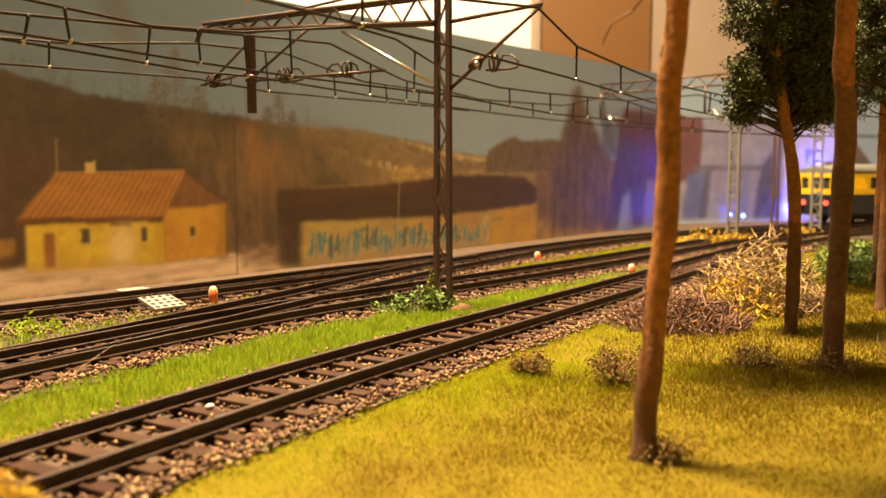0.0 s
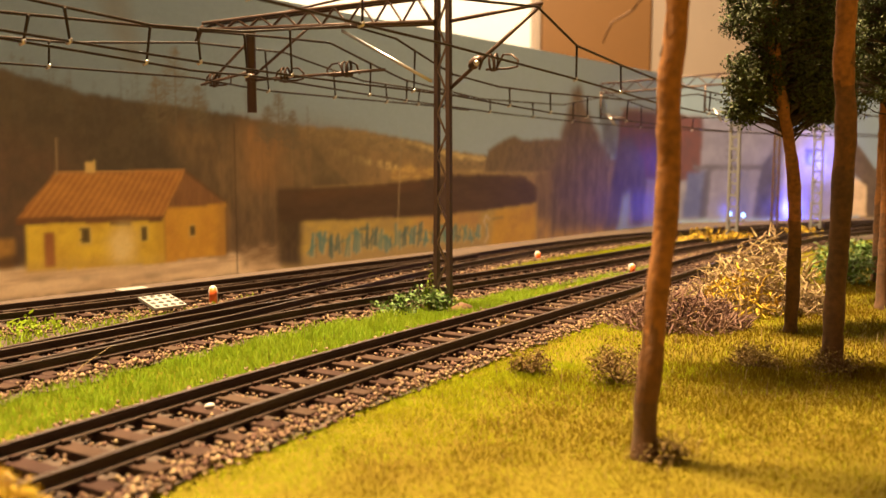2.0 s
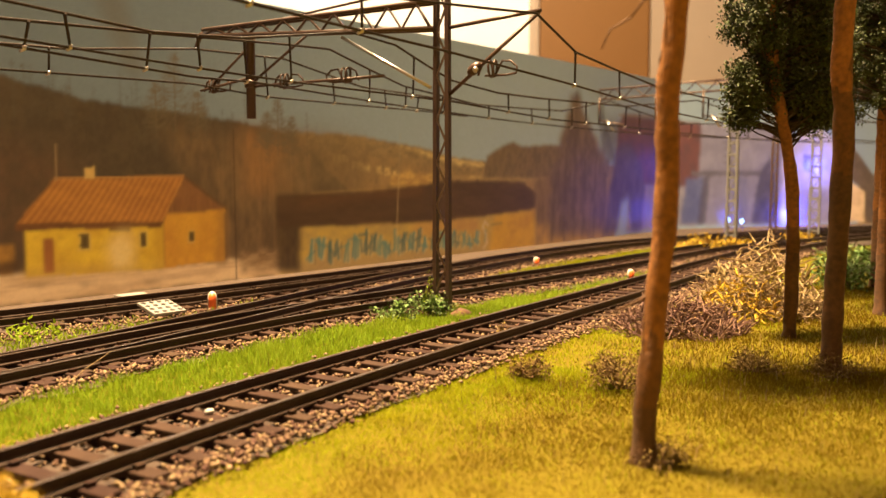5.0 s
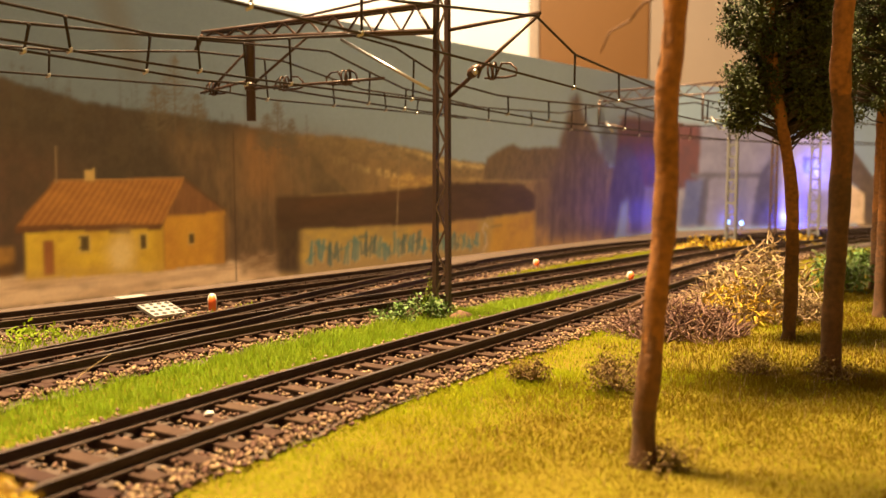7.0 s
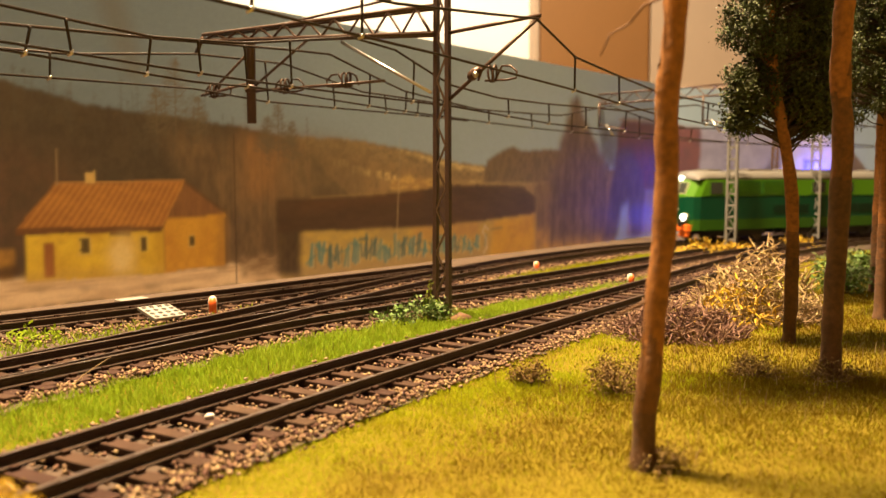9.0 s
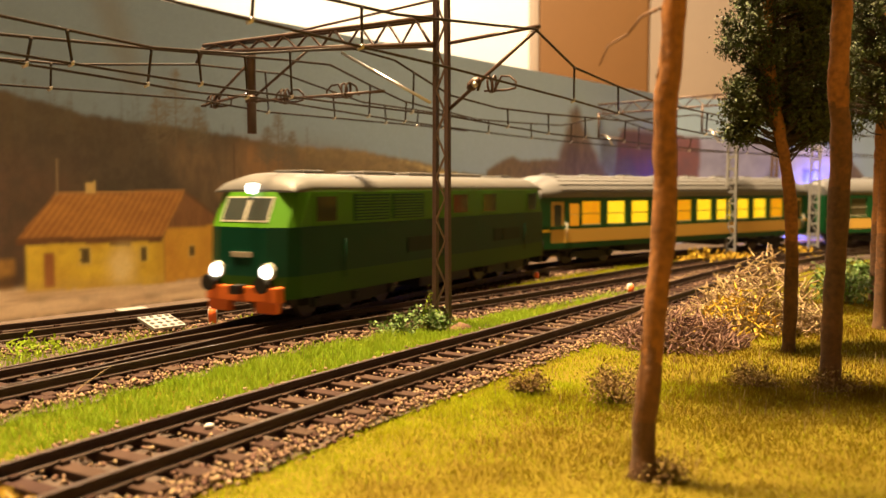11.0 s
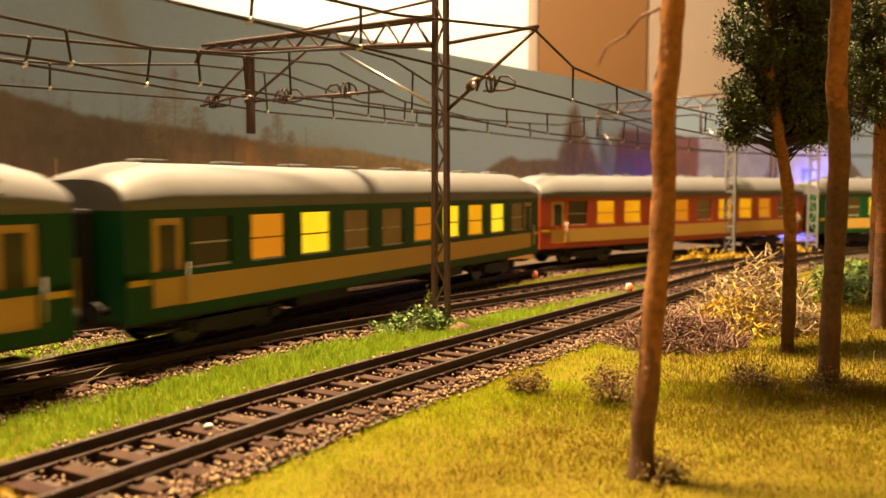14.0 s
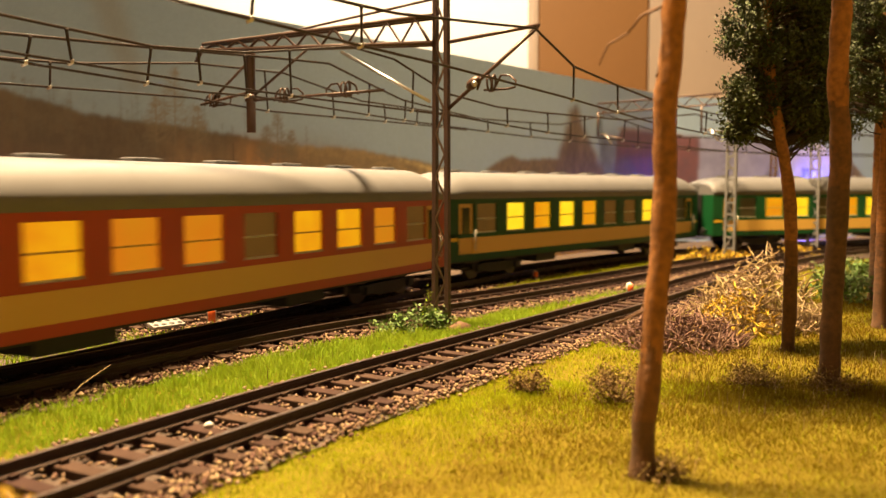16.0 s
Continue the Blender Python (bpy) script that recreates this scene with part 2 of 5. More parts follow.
def track(line, u0, u1, label, step=8.2, sleeper_range=None, wide=29.0):
    """One track: two rails and its sleepers."""
    th = tagged(empty("railway_track"), label, "railway track", kind="structure")
    for off in (-GAUGE / 2, GAUGE / 2):
        rings = []
        for u in np.arange(u0, u1 + 1, 6.0):
            p, d = line.side(u, off), line.way(u)
            rings.append([(p[0] + d[1] * x, p[1] - d[0] * x, z) for x, z in rail_profile()])
        part("rail", loft(B(), rings), M_RAIL, th, "rust-brown steel rail")
    a, b = sleeper_range or (u0, u1)
    me = None
    rng = random.Random(int(u1))
    for u in np.arange(a, b, step):
        if me is None:
            bm = B()
            box(bm, -1.55, 1.55, -wide / 2, wide / 2, -4.6, -2.45, 0.25)
            for s in (-1, 1):
                for o in (-1.6, 1.6):
                    box(bm, -0.7, 0.7, s * GAUGE / 2 + o - 0.45, s * GAUGE / 2 + o + 0.45, -2.45, -1.7)
            first = part("sleeper", bm, M_SLEEPER, th)
            me = first.data
            ob = first
        else:
            ob = new("sleeper", me)
            ob.parent = th
        p, d = line.at(u), line.way(u)
        ob.matrix_basis = P(p[0], p[1], rng.uniform(-0.12, 0.05), 0, 0, math.degrees(math.atan2(d[1], d[0])) + rng.uniform(-1, 1))
    return th


track(LINE_A, 40, 900, "single railway track of rusty rails on dark sleepers", sleeper_range=(100, 760))
track(LINE_B, 60, 890, "railway track on dark sleepers joining a turnout", sleeper_range=(180, 820))
track(LINE_T, 300, 2900, "main running track that carries the passing train", sleeper_range=(760, 1760))
track(LINE_C, 60, 640, "back railway track beside the painted backdrop", sleeper_range=(200, 640))
track(LINE_U, 0, 1400, "curved outer track behind the trees", sleeper_range=(60, 500))

# ---------------------------------------------------------------- ground, room and backdrop
bm = B()
box(bm, -760, 2600, -800, 1150, -30, -4.6)
tagged(part("ground", bm, M_TURF), "flocked green and brown layout ground", "ground", kind="structure")
apron = [LINE_T.side(u, 6) for u in np.arange(500, 2800, 25.0)]
bm = B()
loft(bm, [[(p[0], p[1], -4.5), (p[0], p[1], -4.3), (p[0] + q[0], p[1] + q[1], -4.3), (p[0] + q[0], p[1] + q[1], -4.5)] for p in apron for q in [(-170, 130)]])
tagged(part("gravel_apron", bm, M_SOIL), "brown gravel apron behind the running track", "gravel", kind="structure")
bm = B()
box(bm, -760, 2600, -800, 1150, -60, -30)
tagged(part("baseboard", bm, M_WOOD), "plywood baseboard under the model landscape", "baseboard", kind="structure")
bm = B()
box(bm, -2000, 3200, -1800, 2000, -1000, -980)
tagged(part("floor", bm, M_WOOD), "plain wooden room floor", "floor", kind="structure")
bm = B()
box(bm, -2000, 3200, -1800, 2000, 1500, 1520)
tagged(part("ceiling", bm, M_WALL), "plain white room ceiling", "ceiling", kind="structure")
for nm, x0, x1, y0, y1 in (("wall_north", -2000, 3200, 2000, 2040), ("wall_south", -2000, 3200, -1840, -1800), ("wall_west", -2040, -2000, -1840, 2040), ("wall_east", 3200, 3240, -1840, 2040)):
    bm = B()
    box(bm, x0, x1, y0, y1, -1000, 1520)
    tagged(part(nm, bm, M_WALL), "plain white plaster room wall", "wall", kind="structure")
cup = tagged(empty("cupboard", P(0, 1890, -980)), "tall brown wooden cupboard against the white wall", "cupboard")
part("carcass", box(B(), 212, 452, 14, 108, 0, 2380, 3), M_DOORWOOD, cup)
part("door", box(B(), 214, 450, 0, 13, 60, 2374, 3), M_DOORWOOD, cup)
part("edge_strip", box(B(), 200, 211, 4, 108, 0, 2380, 1), M_BEIGE, cup, "pale cream edge strip")
bm = B()
box(bm, 453, 1300, 1892, 1998, -980, 1400, 1)
tagged(part("wall_panel", bm, M_BEIGE), "tall beige panel beside the cupboard", "panel", kind="structure")

# the board: origin at its foot, x along it to the far end, y away from the tracks, z up
BOARD_DIR = math.degrees(math.atan2(403.8, 333.2))
BOARD = P(-145.8, 279.8, -4.6, 0, 0, BOARD_DIR)

M_BOARD = mat("grey backing board", (0.30, 0.28, 0.25), 0.7, 0, 20.0, 0.2, 0.05)
M_PRINT = mat("printed photograph", (0.5, 0.5, 0.5), 0.38, 0, 0.8, 0.10, 0.0, ink="ink")


def value_noise(u, z, su, sz, seed):
    """Smooth noise from 0 to 1 whose blotches are su by sz mm."""
    g = np.random.RandomState(seed).rand(128, 128)
    a, b = u / su + 1000.3, z / sz + 1000.7
    i, k = np.floor(a).astype(int), np.floor(b).astype(int)
    fa, fb = a - i, b - k
    fa, fb = fa * fa * (3 - 2 * fa), fb * fb * (3 - 2 * fb)
    at = lambda p, q: g[p % 128, q % 128]
    return (at(i, k) * (1 - fa) + at(i + 1, k) * fa) * (1 - fb) + (at(i, k + 1) * (1 - fa) + at(i + 1, k + 1) * fa) * fb


class Print:
    """The ink of a printed photograph on a board: soft-edged areas laid one over another. u runs along the board, z up it."""

    def __init__(self, u0, u1, height, step):
        self.u, self.z, self.step = np.arange(u0, u1 + step * 0.5, step), np.arange(0, height + step * 0.5, step), step
        self.U, self.Z = np.meshgrid(self.u, self.z)
        self.ink = np.zeros(self.U.shape + (3,))
        self.seed = 100

    def grain(self, su, sz):
        self.seed += 3
        return 0.6 * value_noise(self.U, self.Z, su, sz, self.seed) + 0.4 * value_noise(self.U, self.Z, su * 0.4, sz * 0.4, self.seed + 1)

    def soften(self, m, mm):
        r = max(1, int(round(mm * 2 / self.step)))
        k = np.exp(-0.5 * (np.arange(-r, r + 1) * self.step / max(mm, 0.1)) ** 2)
        k /= k.sum()
        for axis in (0, 1):
            pad = [(r, r) if a == axis else (0, 0) for a in (0, 1)]
            q = np.pad(m, pad, mode="edge")
            n = m.shape[axis]
            m = sum(w * (q[i:i + n] if axis == 0 else q[:, i:i + n]) for i, w in enumerate(k))
        return m

    def lay(self, m, colour, other=None, su=4.0, sz=4.0, alpha=1.0):
        c = np.array(colour)[None, None, :]
        if other is not None:
            g = np.clip((self.grain(su, sz) - 0.25) / 0.5, 0, 1)[:, :, None]
            c = c * (1 - g) + np.array(other)[None, None, :] * g
        m = (m * alpha)[:, :, None]
        self.ink = self.ink * (1 - m) + c * m

    def below(self, line, colour, other=None, soft=0.6, rough=1.2, su=1.5, sz=4.0, foot=0.0, alpha=1.0):
        """Everything under a skyline of uneven treetops."""
        top = np.interp(self.U, [p[0] for p in line], [p[1] for p in line]) + rough * (self.grain(1.6, 60) + self.grain(7, 60) - 1.0)
        m = ((self.Z < top) & (self.Z >= foot) & (self.U >= line[0][0]) & (self.U <= line[-1][0])).astype(float)
        self.lay(self.soften(m, soft), colour, other, su, sz, alpha)

    def area(self, poly, colour, other=None, soft=0.5, wob=0.5, su=4.0, sz=4.0, alpha=1.0):
        a, b = self.U + wob * 2 * (self.grain(5, 5) - 0.5), self.Z + wob * 2 * (self.grain(5, 5) - 0.5)
        inside = np.zeros(self.U.shape, bool)
        for (x0, z0), (x1, z1) in zip(poly, poly[1:] + poly[:1]):
            if z0 != z1:
                inside ^= ((z0 > b) != (z1 > b)) & (a < (x1 - x0) * (b - z0) / (z1 - z0) + x0)
        self.lay(self.soften(inside.astype(float), soft), colour, other, su, sz, alpha)

    def stroke(self, pts, w, colour, alpha=1.0, soft=0.5):
        """A soft line through points."""
        for (x0, z0), (x1, z1) in zip(pts, pts[1:]):
            r = w + soft * 3
            i0, i1 = np.searchsorted(self.u, (min(x0, x1) - r, max(x0, x1) + r))
            k0, k1 = np.searchsorted(self.z, (min(z0, z1) - r, max(z0, z1) + r))
            if i1 <= i0 or k1 <= k0:
                continue
            a, b = self.U[k0:k1, i0:i1] - x0, self.Z[k0:k1, i0:i1] - z0
            dx, dz = x1 - x0, z1 - z0
            f = np.clip((a * dx + b * dz) / (dx * dx + dz * dz + 1e-9), 0, 1)
            d = np.hypot(a - f * dx, b - f * dz)
            m = (np.clip((w + soft - d) / (2 * soft), 0, 1) * alpha)[:, :, None]
            self.ink[k0:k1, i0:i1] = self.ink[k0:k1, i0:i1] * (1 - m) + np.array(colour)[None, None] * m

    def bare_tree(self, u, z, h, spread, colour, alpha, seed, count=60):
        r = random.Random(seed)
        self.stroke([(u, z), (u + r.uniform(-1, 1), z + h)], 0.25, colour, alpha, 0.5)
        for k in range(count):
            f = r.uniform(0.15, 0.98)
            d = r.choice((-1, 1)) * spread * (1.15 - f) * r.uniform(0.4, 1)
            p, q = (u, z + h * f), (u + d * 0.6, z + h * f + abs(d) * r.uniform(-0.1, 0.5))
            self.stroke([p, q, (q[0] + d * 0.4, q[1] + abs(d) * r.uniform(-0.2, 0.6))], 0.1, colour, alpha * 0.6, 0.5)

    def sheet(self, parent):
        """The finished sheet, glued on the board's face."""
        nz, nu = self.U.shape
        v = np.stack([self.U, np.full(self.U.shape, -0.3), self.Z], 2).reshape(-1, 3)
        i = (np.arange(nz - 1)[:, None] * nu + np.arange(nu - 1)[None]).reshape(-1, 1)
        f = np.concatenate([i, i + 1, i + nu + 1, i + nu], 1)
        ob = raw_mesh("print", v, f, M_PRINT, "glossy printed photograph", "", parent)
        del ob["kind"]
        col = np.ones((nz * nu, 4), np.float32)
        col[:, :3] = np.clip(self.ink * np.array((1.06, 1.15, 1.26)) * (0.94 + 0.12 * self.grain(0.9, 0.9)[:, :, None]), 0.004, 0.92).reshape(-1, 3)
        ob.data.attributes.new("ink", "FLOAT_COLOR", "POINT").data.foreach_set("color", col.ravel())
        return ob


def backdrop(name, m, u0, u1, label):
    th = tagged(empty(name, m), label, "backdrop", kind="structure")
    part("board", box(B(), u0, u1, 0, 4, 0, 114.6), M_BOARD, th)
    return th


HILLTOP = [(-420, 92), (-40, 80), (3.6, 75.7), (14, 73.8), (22, 72.5), (32, 70.3), (50, 69), (66, 67.6), (97, 65.5), (115, 63), (128, 60), (137, 54), (152, 42), (166, 33)]
FARTOP = [(110, 62), (141, 62.4), (169, 62.2), (193, 59.3), (210, 57.8), (238, 53), (268, 51), (420, 50)]
KNOLL = [(266, 44), (269, 54), (276, 57), (286, 60.5), (294, 62.7), (304, 60.4), (325, 61.5), (343, 62), (380, 58), (410, 54)]
INK_DARK, INK_TEAL = (0.085, 0.048, 0.030), (0.105, 0.25, 0.235)


def sky(p, at, values):
    f = np.interp(p.U, at, values) * (1.12 - 0.0022 * p.Z)
    p.ink[:] = np.array((0.205, 0.262, 0.325))[None, None] * f[:, :, None]


def woodland(p):
    """Sky, far wood and the near hill of the main photograph."""
    sky(p, (-420, -40, 60, 150, 250, 350, 519), (0.75, 0.80, 1.0, 1.4, 1.7, 1.8, 1.5))
    p.area([(33, 114), (46, 114), (56, 82), (50, 78), (44, 90)], (0.15, 0.13, 0.10), soft=2.5, alpha=0.5)
    p.below(FARTOP, (0.35, 0.24, 0.115), (0.23, 0.165, 0.085), 0.7, 0.9, 3.0, 2.0)
    p.below([(u, z - 9) for u, z in FARTOP], (0.42, 0.26, 0.11), (0.26, 0.17, 0.08), 2.0, 2.0, 4.0, 5.0, alpha=0.8)
    for u0, u1, z in ((150, 160, 51.5), (162, 168, 48.5), (168, 175, 47.6), (179, 183, 46), (185, 189, 45.2), (191, 194, 44.6)):
        p.area([(u0, z - 2), (u1, z - 2.4), (u1, z + 1), (u0, z + 1.4)], (0.72, 0.52, 0.22), (0.45, 0.30, 0.13), 0.5, 0.8, 1.2, 2.0)
    p.area([(190, 44), (205, 45), (224, 43), (226, 38), (205, 36.5), (188, 38)], (0.62, 0.40, 0.13), (0.42, 0.25, 0.09), 0.9, 1.2, 5.0, 1.5)
    p.area([(192, 59), (212, 56), (238, 52.5), (266, 50), (266, 47.5), (238, 49.5), (212, 54)], (0.70, 0.52, 0.22), (0.42, 0.30, 0.14), 0.6, 0.9, 6.0, 1.2)
    p.area([(226, 41.5), (262, 43), (330, 42.5), (330, 40.5), (262, 40.5)], (0.55, 0.38, 0.16), (0.36, 0.25, 0.11), 0.7, 0.6, 8.0, 1.2)
    p.below(KNOLL, (0.21, 0.145, 0.075), (0.15, 0.105, 0.06), 0.9, 1.0, 2.0, 3.0, foot=42)
    p.below(HILLTOP, (0.100, 0.072, 0.048), (0.074, 0.055, 0.040), 0.6, 1.6, 2.6, 3.5)
    p.area([(-420, 62), (-20, 58), (30, 50), (30, 10), (-420, 10)], (0.15, 0.08, 0.05), (0.10, 0.064, 0.044), 6.0, 2, 4.0, 5.0, alpha=0.7)
    p.area([(60, 62), (96, 60), (132, 58), (140, 34), (120, 8), (86, 8), (84, 30)], (0.205, 0.130, 0.070), (0.135, 0.088, 0.052), 3.5, 2, 3.0, 7.0)
    p.area([(97, 62), (116, 60), (134, 57), (128, 36), (100, 36)], (0.40, 0.20, 0.075), (0.28, 0.15, 0.065), 3.6, 2, 4.0, 9.0, alpha=0.75)
    p.area([(118, 61), (146, 61), (172, 56), (176, 40), (168, 33), (118, 33)], (0.23, 0.155, 0.080), (0.165, 0.112, 0.060), 6.0, 3, 4.0, 6.0, alpha=0.85)
    r = random.Random(7)
    for k in range(34):
        u = r.uniform(2, 138)
        z = float(np.interp(u, [a for a, b in HILLTOP], [b for a, b in HILLTOP]))
        p.bare_tree(u, z - r.uniform(8, 20), r.uniform(12, 26), r.uniform(3, 6), (0.105, 0.085, 0.06), 0.30, 200 + k, 26)
    for u, z, h, w in ((68, 66, 30, 12), (60, 64, 20, 9), (78, 64, 18, 8), (118, 58, 24, 10), (112, 58, 18, 8), (126, 55, 20, 8)):
        p.bare_tree(u, z - 6, h, w, (0.15, 0.115, 0.075), 0.7, int(u), 110)
    for k in range(26):
        u = r.uniform(84, 136)
        p.stroke([(u, 8), (u + r.uniform(-1, 1), r.uniform(34, 60))], 0.25, r.choice(((0.13, 0.075, 0.04), (0.33, 0.19, 0.09))), 0.22, 0.7)


def cottage(p):
    """Cottage, pale yard and long painted shed."""
    p.area([(-420, 0), (124, 0), (121, 4.5), (95, 9), (61, 8.4), (0, 11.5), (-420, 14)], (0.84, 0.63, 0.40), (0.64, 0.45, 0.27), 0.8, 0.9, 14, 2.0)
    for u, z, w in ((14, 6.5, 5), (30, 5.2, 4), (56, 3.4, 6), (82, 9.5, 5), (88, 7, 4), (-14, 7, 8)):
        p.area([(u - w, z), (u, z - 0.7), (u + w, z + 0.2), (u, z + 1.0)], (0.24, 0.155, 0.08), soft=0.8, alpha=0.6)
    p.area([(98, 3.5), (121, 3), (121, 11), (98, 12)], (0.26, 0.16, 0.085), (0.44, 0.30, 0.17), 1.2, 1.5, 5, 1.5, alpha=0.9)
    p.area([(-40, 10.5), (5, 10.5), (5, 20.5), (-40, 21)], (0.52, 0.28, 0.06), (0.36, 0.19, 0.05), 0.7, 0.4, 4, 4)
    p.area([(-1, 11), (7, 11), (7, 15.5), (-1, 15)], INK_DARK, soft=0.8, alpha=0.85)
    p.area([(9, 9.5), (61.5, 8), (61.5, 25.5), (9, 25.5)], (0.78, 0.54, 0.055), (0.62, 0.38, 0.045), 0.5, 0.3, 7, 6)
    p.area([(8, 9), (62, 7.6), (62, 11), (8, 12.5)], (0.58, 0.37, 0.08), soft=1.3, alpha=0.6)
    p.area([(61.5, 8), (89, 8.8), (90, 30), (62, 30)], (0.68, 0.36, 0.05), (0.58, 0.28, 0.045), 0.5, 0.3, 6, 8)
    p.area([(84, 9), (90.5, 9), (90.5, 30), (87, 30)], (0.38, 0.19, 0.05), soft=1.2, alpha=0.6)
    p.area([(61.5, 28.5), (90, 29.5), (71.5, 43)], (0.27, 0.125, 0.052), (0.21, 0.098, 0.045), 0.6, 0.3, 1.5, 9)
    p.stroke([(71, 43), (80, 37), (90.5, 30)], 0.4, (0.12, 0.066, 0.035), 0.8, 0.5)
    p.area([(6.5, 27), (61, 25.2), (71.5, 43.2), (20, 42.2)], (0.52, 0.225, 0.055), (0.40, 0.165, 0.045), 0.5, 0.3, 5, 3)
    for k in range(21):
        u = 7.5 + k * 2.6
        p.stroke([(u, 27.2 - k * 0.08), (u + 12.3 - k * 0.12, 42.0)], 0.28, (0.30, 0.125, 0.04), 0.55, 0.5)
        p.stroke([(u + 1.2, 27.2 - k * 0.08), (u + 13.4 - k * 0.12, 42.2)], 0.2, (0.68, 0.35, 0.10), 0.4, 0.5)
    p.stroke([(20, 42.4), (71, 43.2)], 0.3, (0.56, 0.28, 0.09), 0.8, 0.4)
    p.area([(6.5, 25.3), (61, 23.8), (61.5, 26), (6.5, 27.4)], (0.20, 0.085, 0.038), (0.15, 0.065, 0.03), 0.5, 0.2, 6, 2)
    p.stroke([(40, 24.0), (47, 23.6)], 0.7, (0.13, 0.06, 0.03), 0.8, 0.5)
    p.area([(30.5, 42), (35, 42), (34.6, 46.4), (30.8, 46.4)], (0.66, 0.44, 0.15), soft=0.4, wob=0.2)
    p.area([(39, 10), (48, 10), (49.5, 18), (47, 23), (41, 22.5), (38.5, 16)], (0.88, 0.70, 0.36), (0.84, 0.62, 0.24), 2.0, 0.8, 4, 6, alpha=0.9)
    p.area([(15.5, 10.2), (19, 10.2), (19, 22), (15.2, 22)], (0.40, 0.16, 0.05), (0.32, 0.12, 0.04), 0.5, 0.2, 2, 5)
    for u0, u1, z0, z1 in ((28.2, 31.6, 17.4, 22.8), (51.6, 54.2, 17.2, 22.4), (73, 74.8, 17.4, 21.6)):
        p.area([(u0 - 0.6, z0 - 0.5), (u1 + 0.6, z0 - 0.5), (u1 + 0.6, z1 + 0.5), (u0 - 0.6, z1 + 0.5)], (0.66, 0.46, 0.15), soft=0.5, wob=0.2, alpha=0.6)
        p.area([(u0, z0), (u1, z0), (u1, z1), (u0, z1)], (0.115, 0.078, 0.03), soft=0.4, wob=0.2)
    p.stroke([(20.6, 42), (20.9, 54)], 0.3, (0.34, 0.23, 0.12), 0.8, 0.5)
    # long shed
    p.area([(119, 0), (320, -4), (320, 22.5), (266, 20.5), (218, 19.4), (119, 21)], (0.60, 0.42, 0.10), (0.46, 0.32, 0.11), 0.8, 0.4, 9, 5)
    p.area([(119, 0), (285, -4), (285, 5), (119, 6)], (0.40, 0.28, 0.15), soft=2.0, alpha=0.7)
    p.area([(270, -2), (320, -4), (320, 22.5), (276, 21)], (0.64, 0.37, 0.05), (0.54, 0.29, 0.05), 2.5, 0.5, 8, 6)
    p.area([(205, 12), (262, 11), (262, 20), (205, 20)], (0.52, 0.24, 0.09), soft=2.4, alpha=0.5)
    p.area([(116.5, 1.5), (130, 0.5), (131, 34), (117, 34)], (0.07, 0.046, 0.03), (0.115, 0.074, 0.04), 1.5, 0.8, 4, 8)
    r = random.Random(12)
    for k in range(23):
        u, h, lean = 135 + k * 5.6 + r.uniform(-0.8, 0.8), r.uniform(9, 13), r.uniform(-0.6, 1.6)
        z0 = r.uniform(2.5, 4.5)
        ink = r.choice((INK_TEAL, INK_TEAL, INK_TEAL, (0.16, 0.27, 0.21), (0.085, 0.155, 0.14)))
        for bar_no in range(r.choice((2, 2, 3))):
            a, f, g = u + bar_no * 1.7 + r.uniform(-0.4, 0.4), r.uniform(0, 0.3), r.uniform(0.55, 1.0)
            line = [(a + lean * f, z0 + h * f), (a + lean * g + r.uniform(-1.2, 1.2), z0 + h * g)]
            p.stroke([(c + 0.9, d - 0.5) for c, d in line], 0.9, (0.66, 0.52, 0.27), 0.5, 0.6)
            p.stroke(line, r.uniform(0.6, 1.1), ink, 0.85, 0.7)
        p.stroke([(u - 1.5, z0 + h * r.uniform(0.1, 0.9)), (u + 3.5, z0 + h * r.uniform(0.1, 0.9))], r.uniform(0.5, 1.0), ink, 0.7, 0.7)
        if k % 3 == 0:
            p.stroke([(u + 3.4, z0 + 1), (u + 3.6, z0 + h * 0.8)], 0.35, (0.095, 0.10, 0.075), 0.6, 0.6)
    p.stroke([(266, 2), (269, 5), (268, 10), (265, 14), (267, 17), (270, 15)], 0.9, (0.60, 0.47, 0.27), 0.8, 0.6)
    p.stroke([(267, 6), (268, 12)], 0.6, INK_TEAL, 0.6, 0.6)
    p.stroke([(274, 15), (283, 15.5)], 0.6, (0.22, 0.19, 0.08), 0.7, 0.8)
    p.area([(117, 20.8), (218, 19.0), (266, 20.2), (319, 22.8), (320, 32), (306, 38.5), (290, 40.0), (237, 40.6), (214, 38.6), (161, 35), (117, 34.8)], (0.105, 0.058, 0.034), (0.078, 0.045, 0.028), 0.8, 0.4, 14, 4)
    p.area([(130, 34.4), (161, 34.8), (214, 38.3), (214, 33), (130, 30)], (0.165, 0.075, 0.035), soft=1.8, alpha=0.5)
    p.stroke([(137, 35.4), (200, 37.4)], 0.3, (0.46, 0.31, 0.12), 0.45, 0.6)


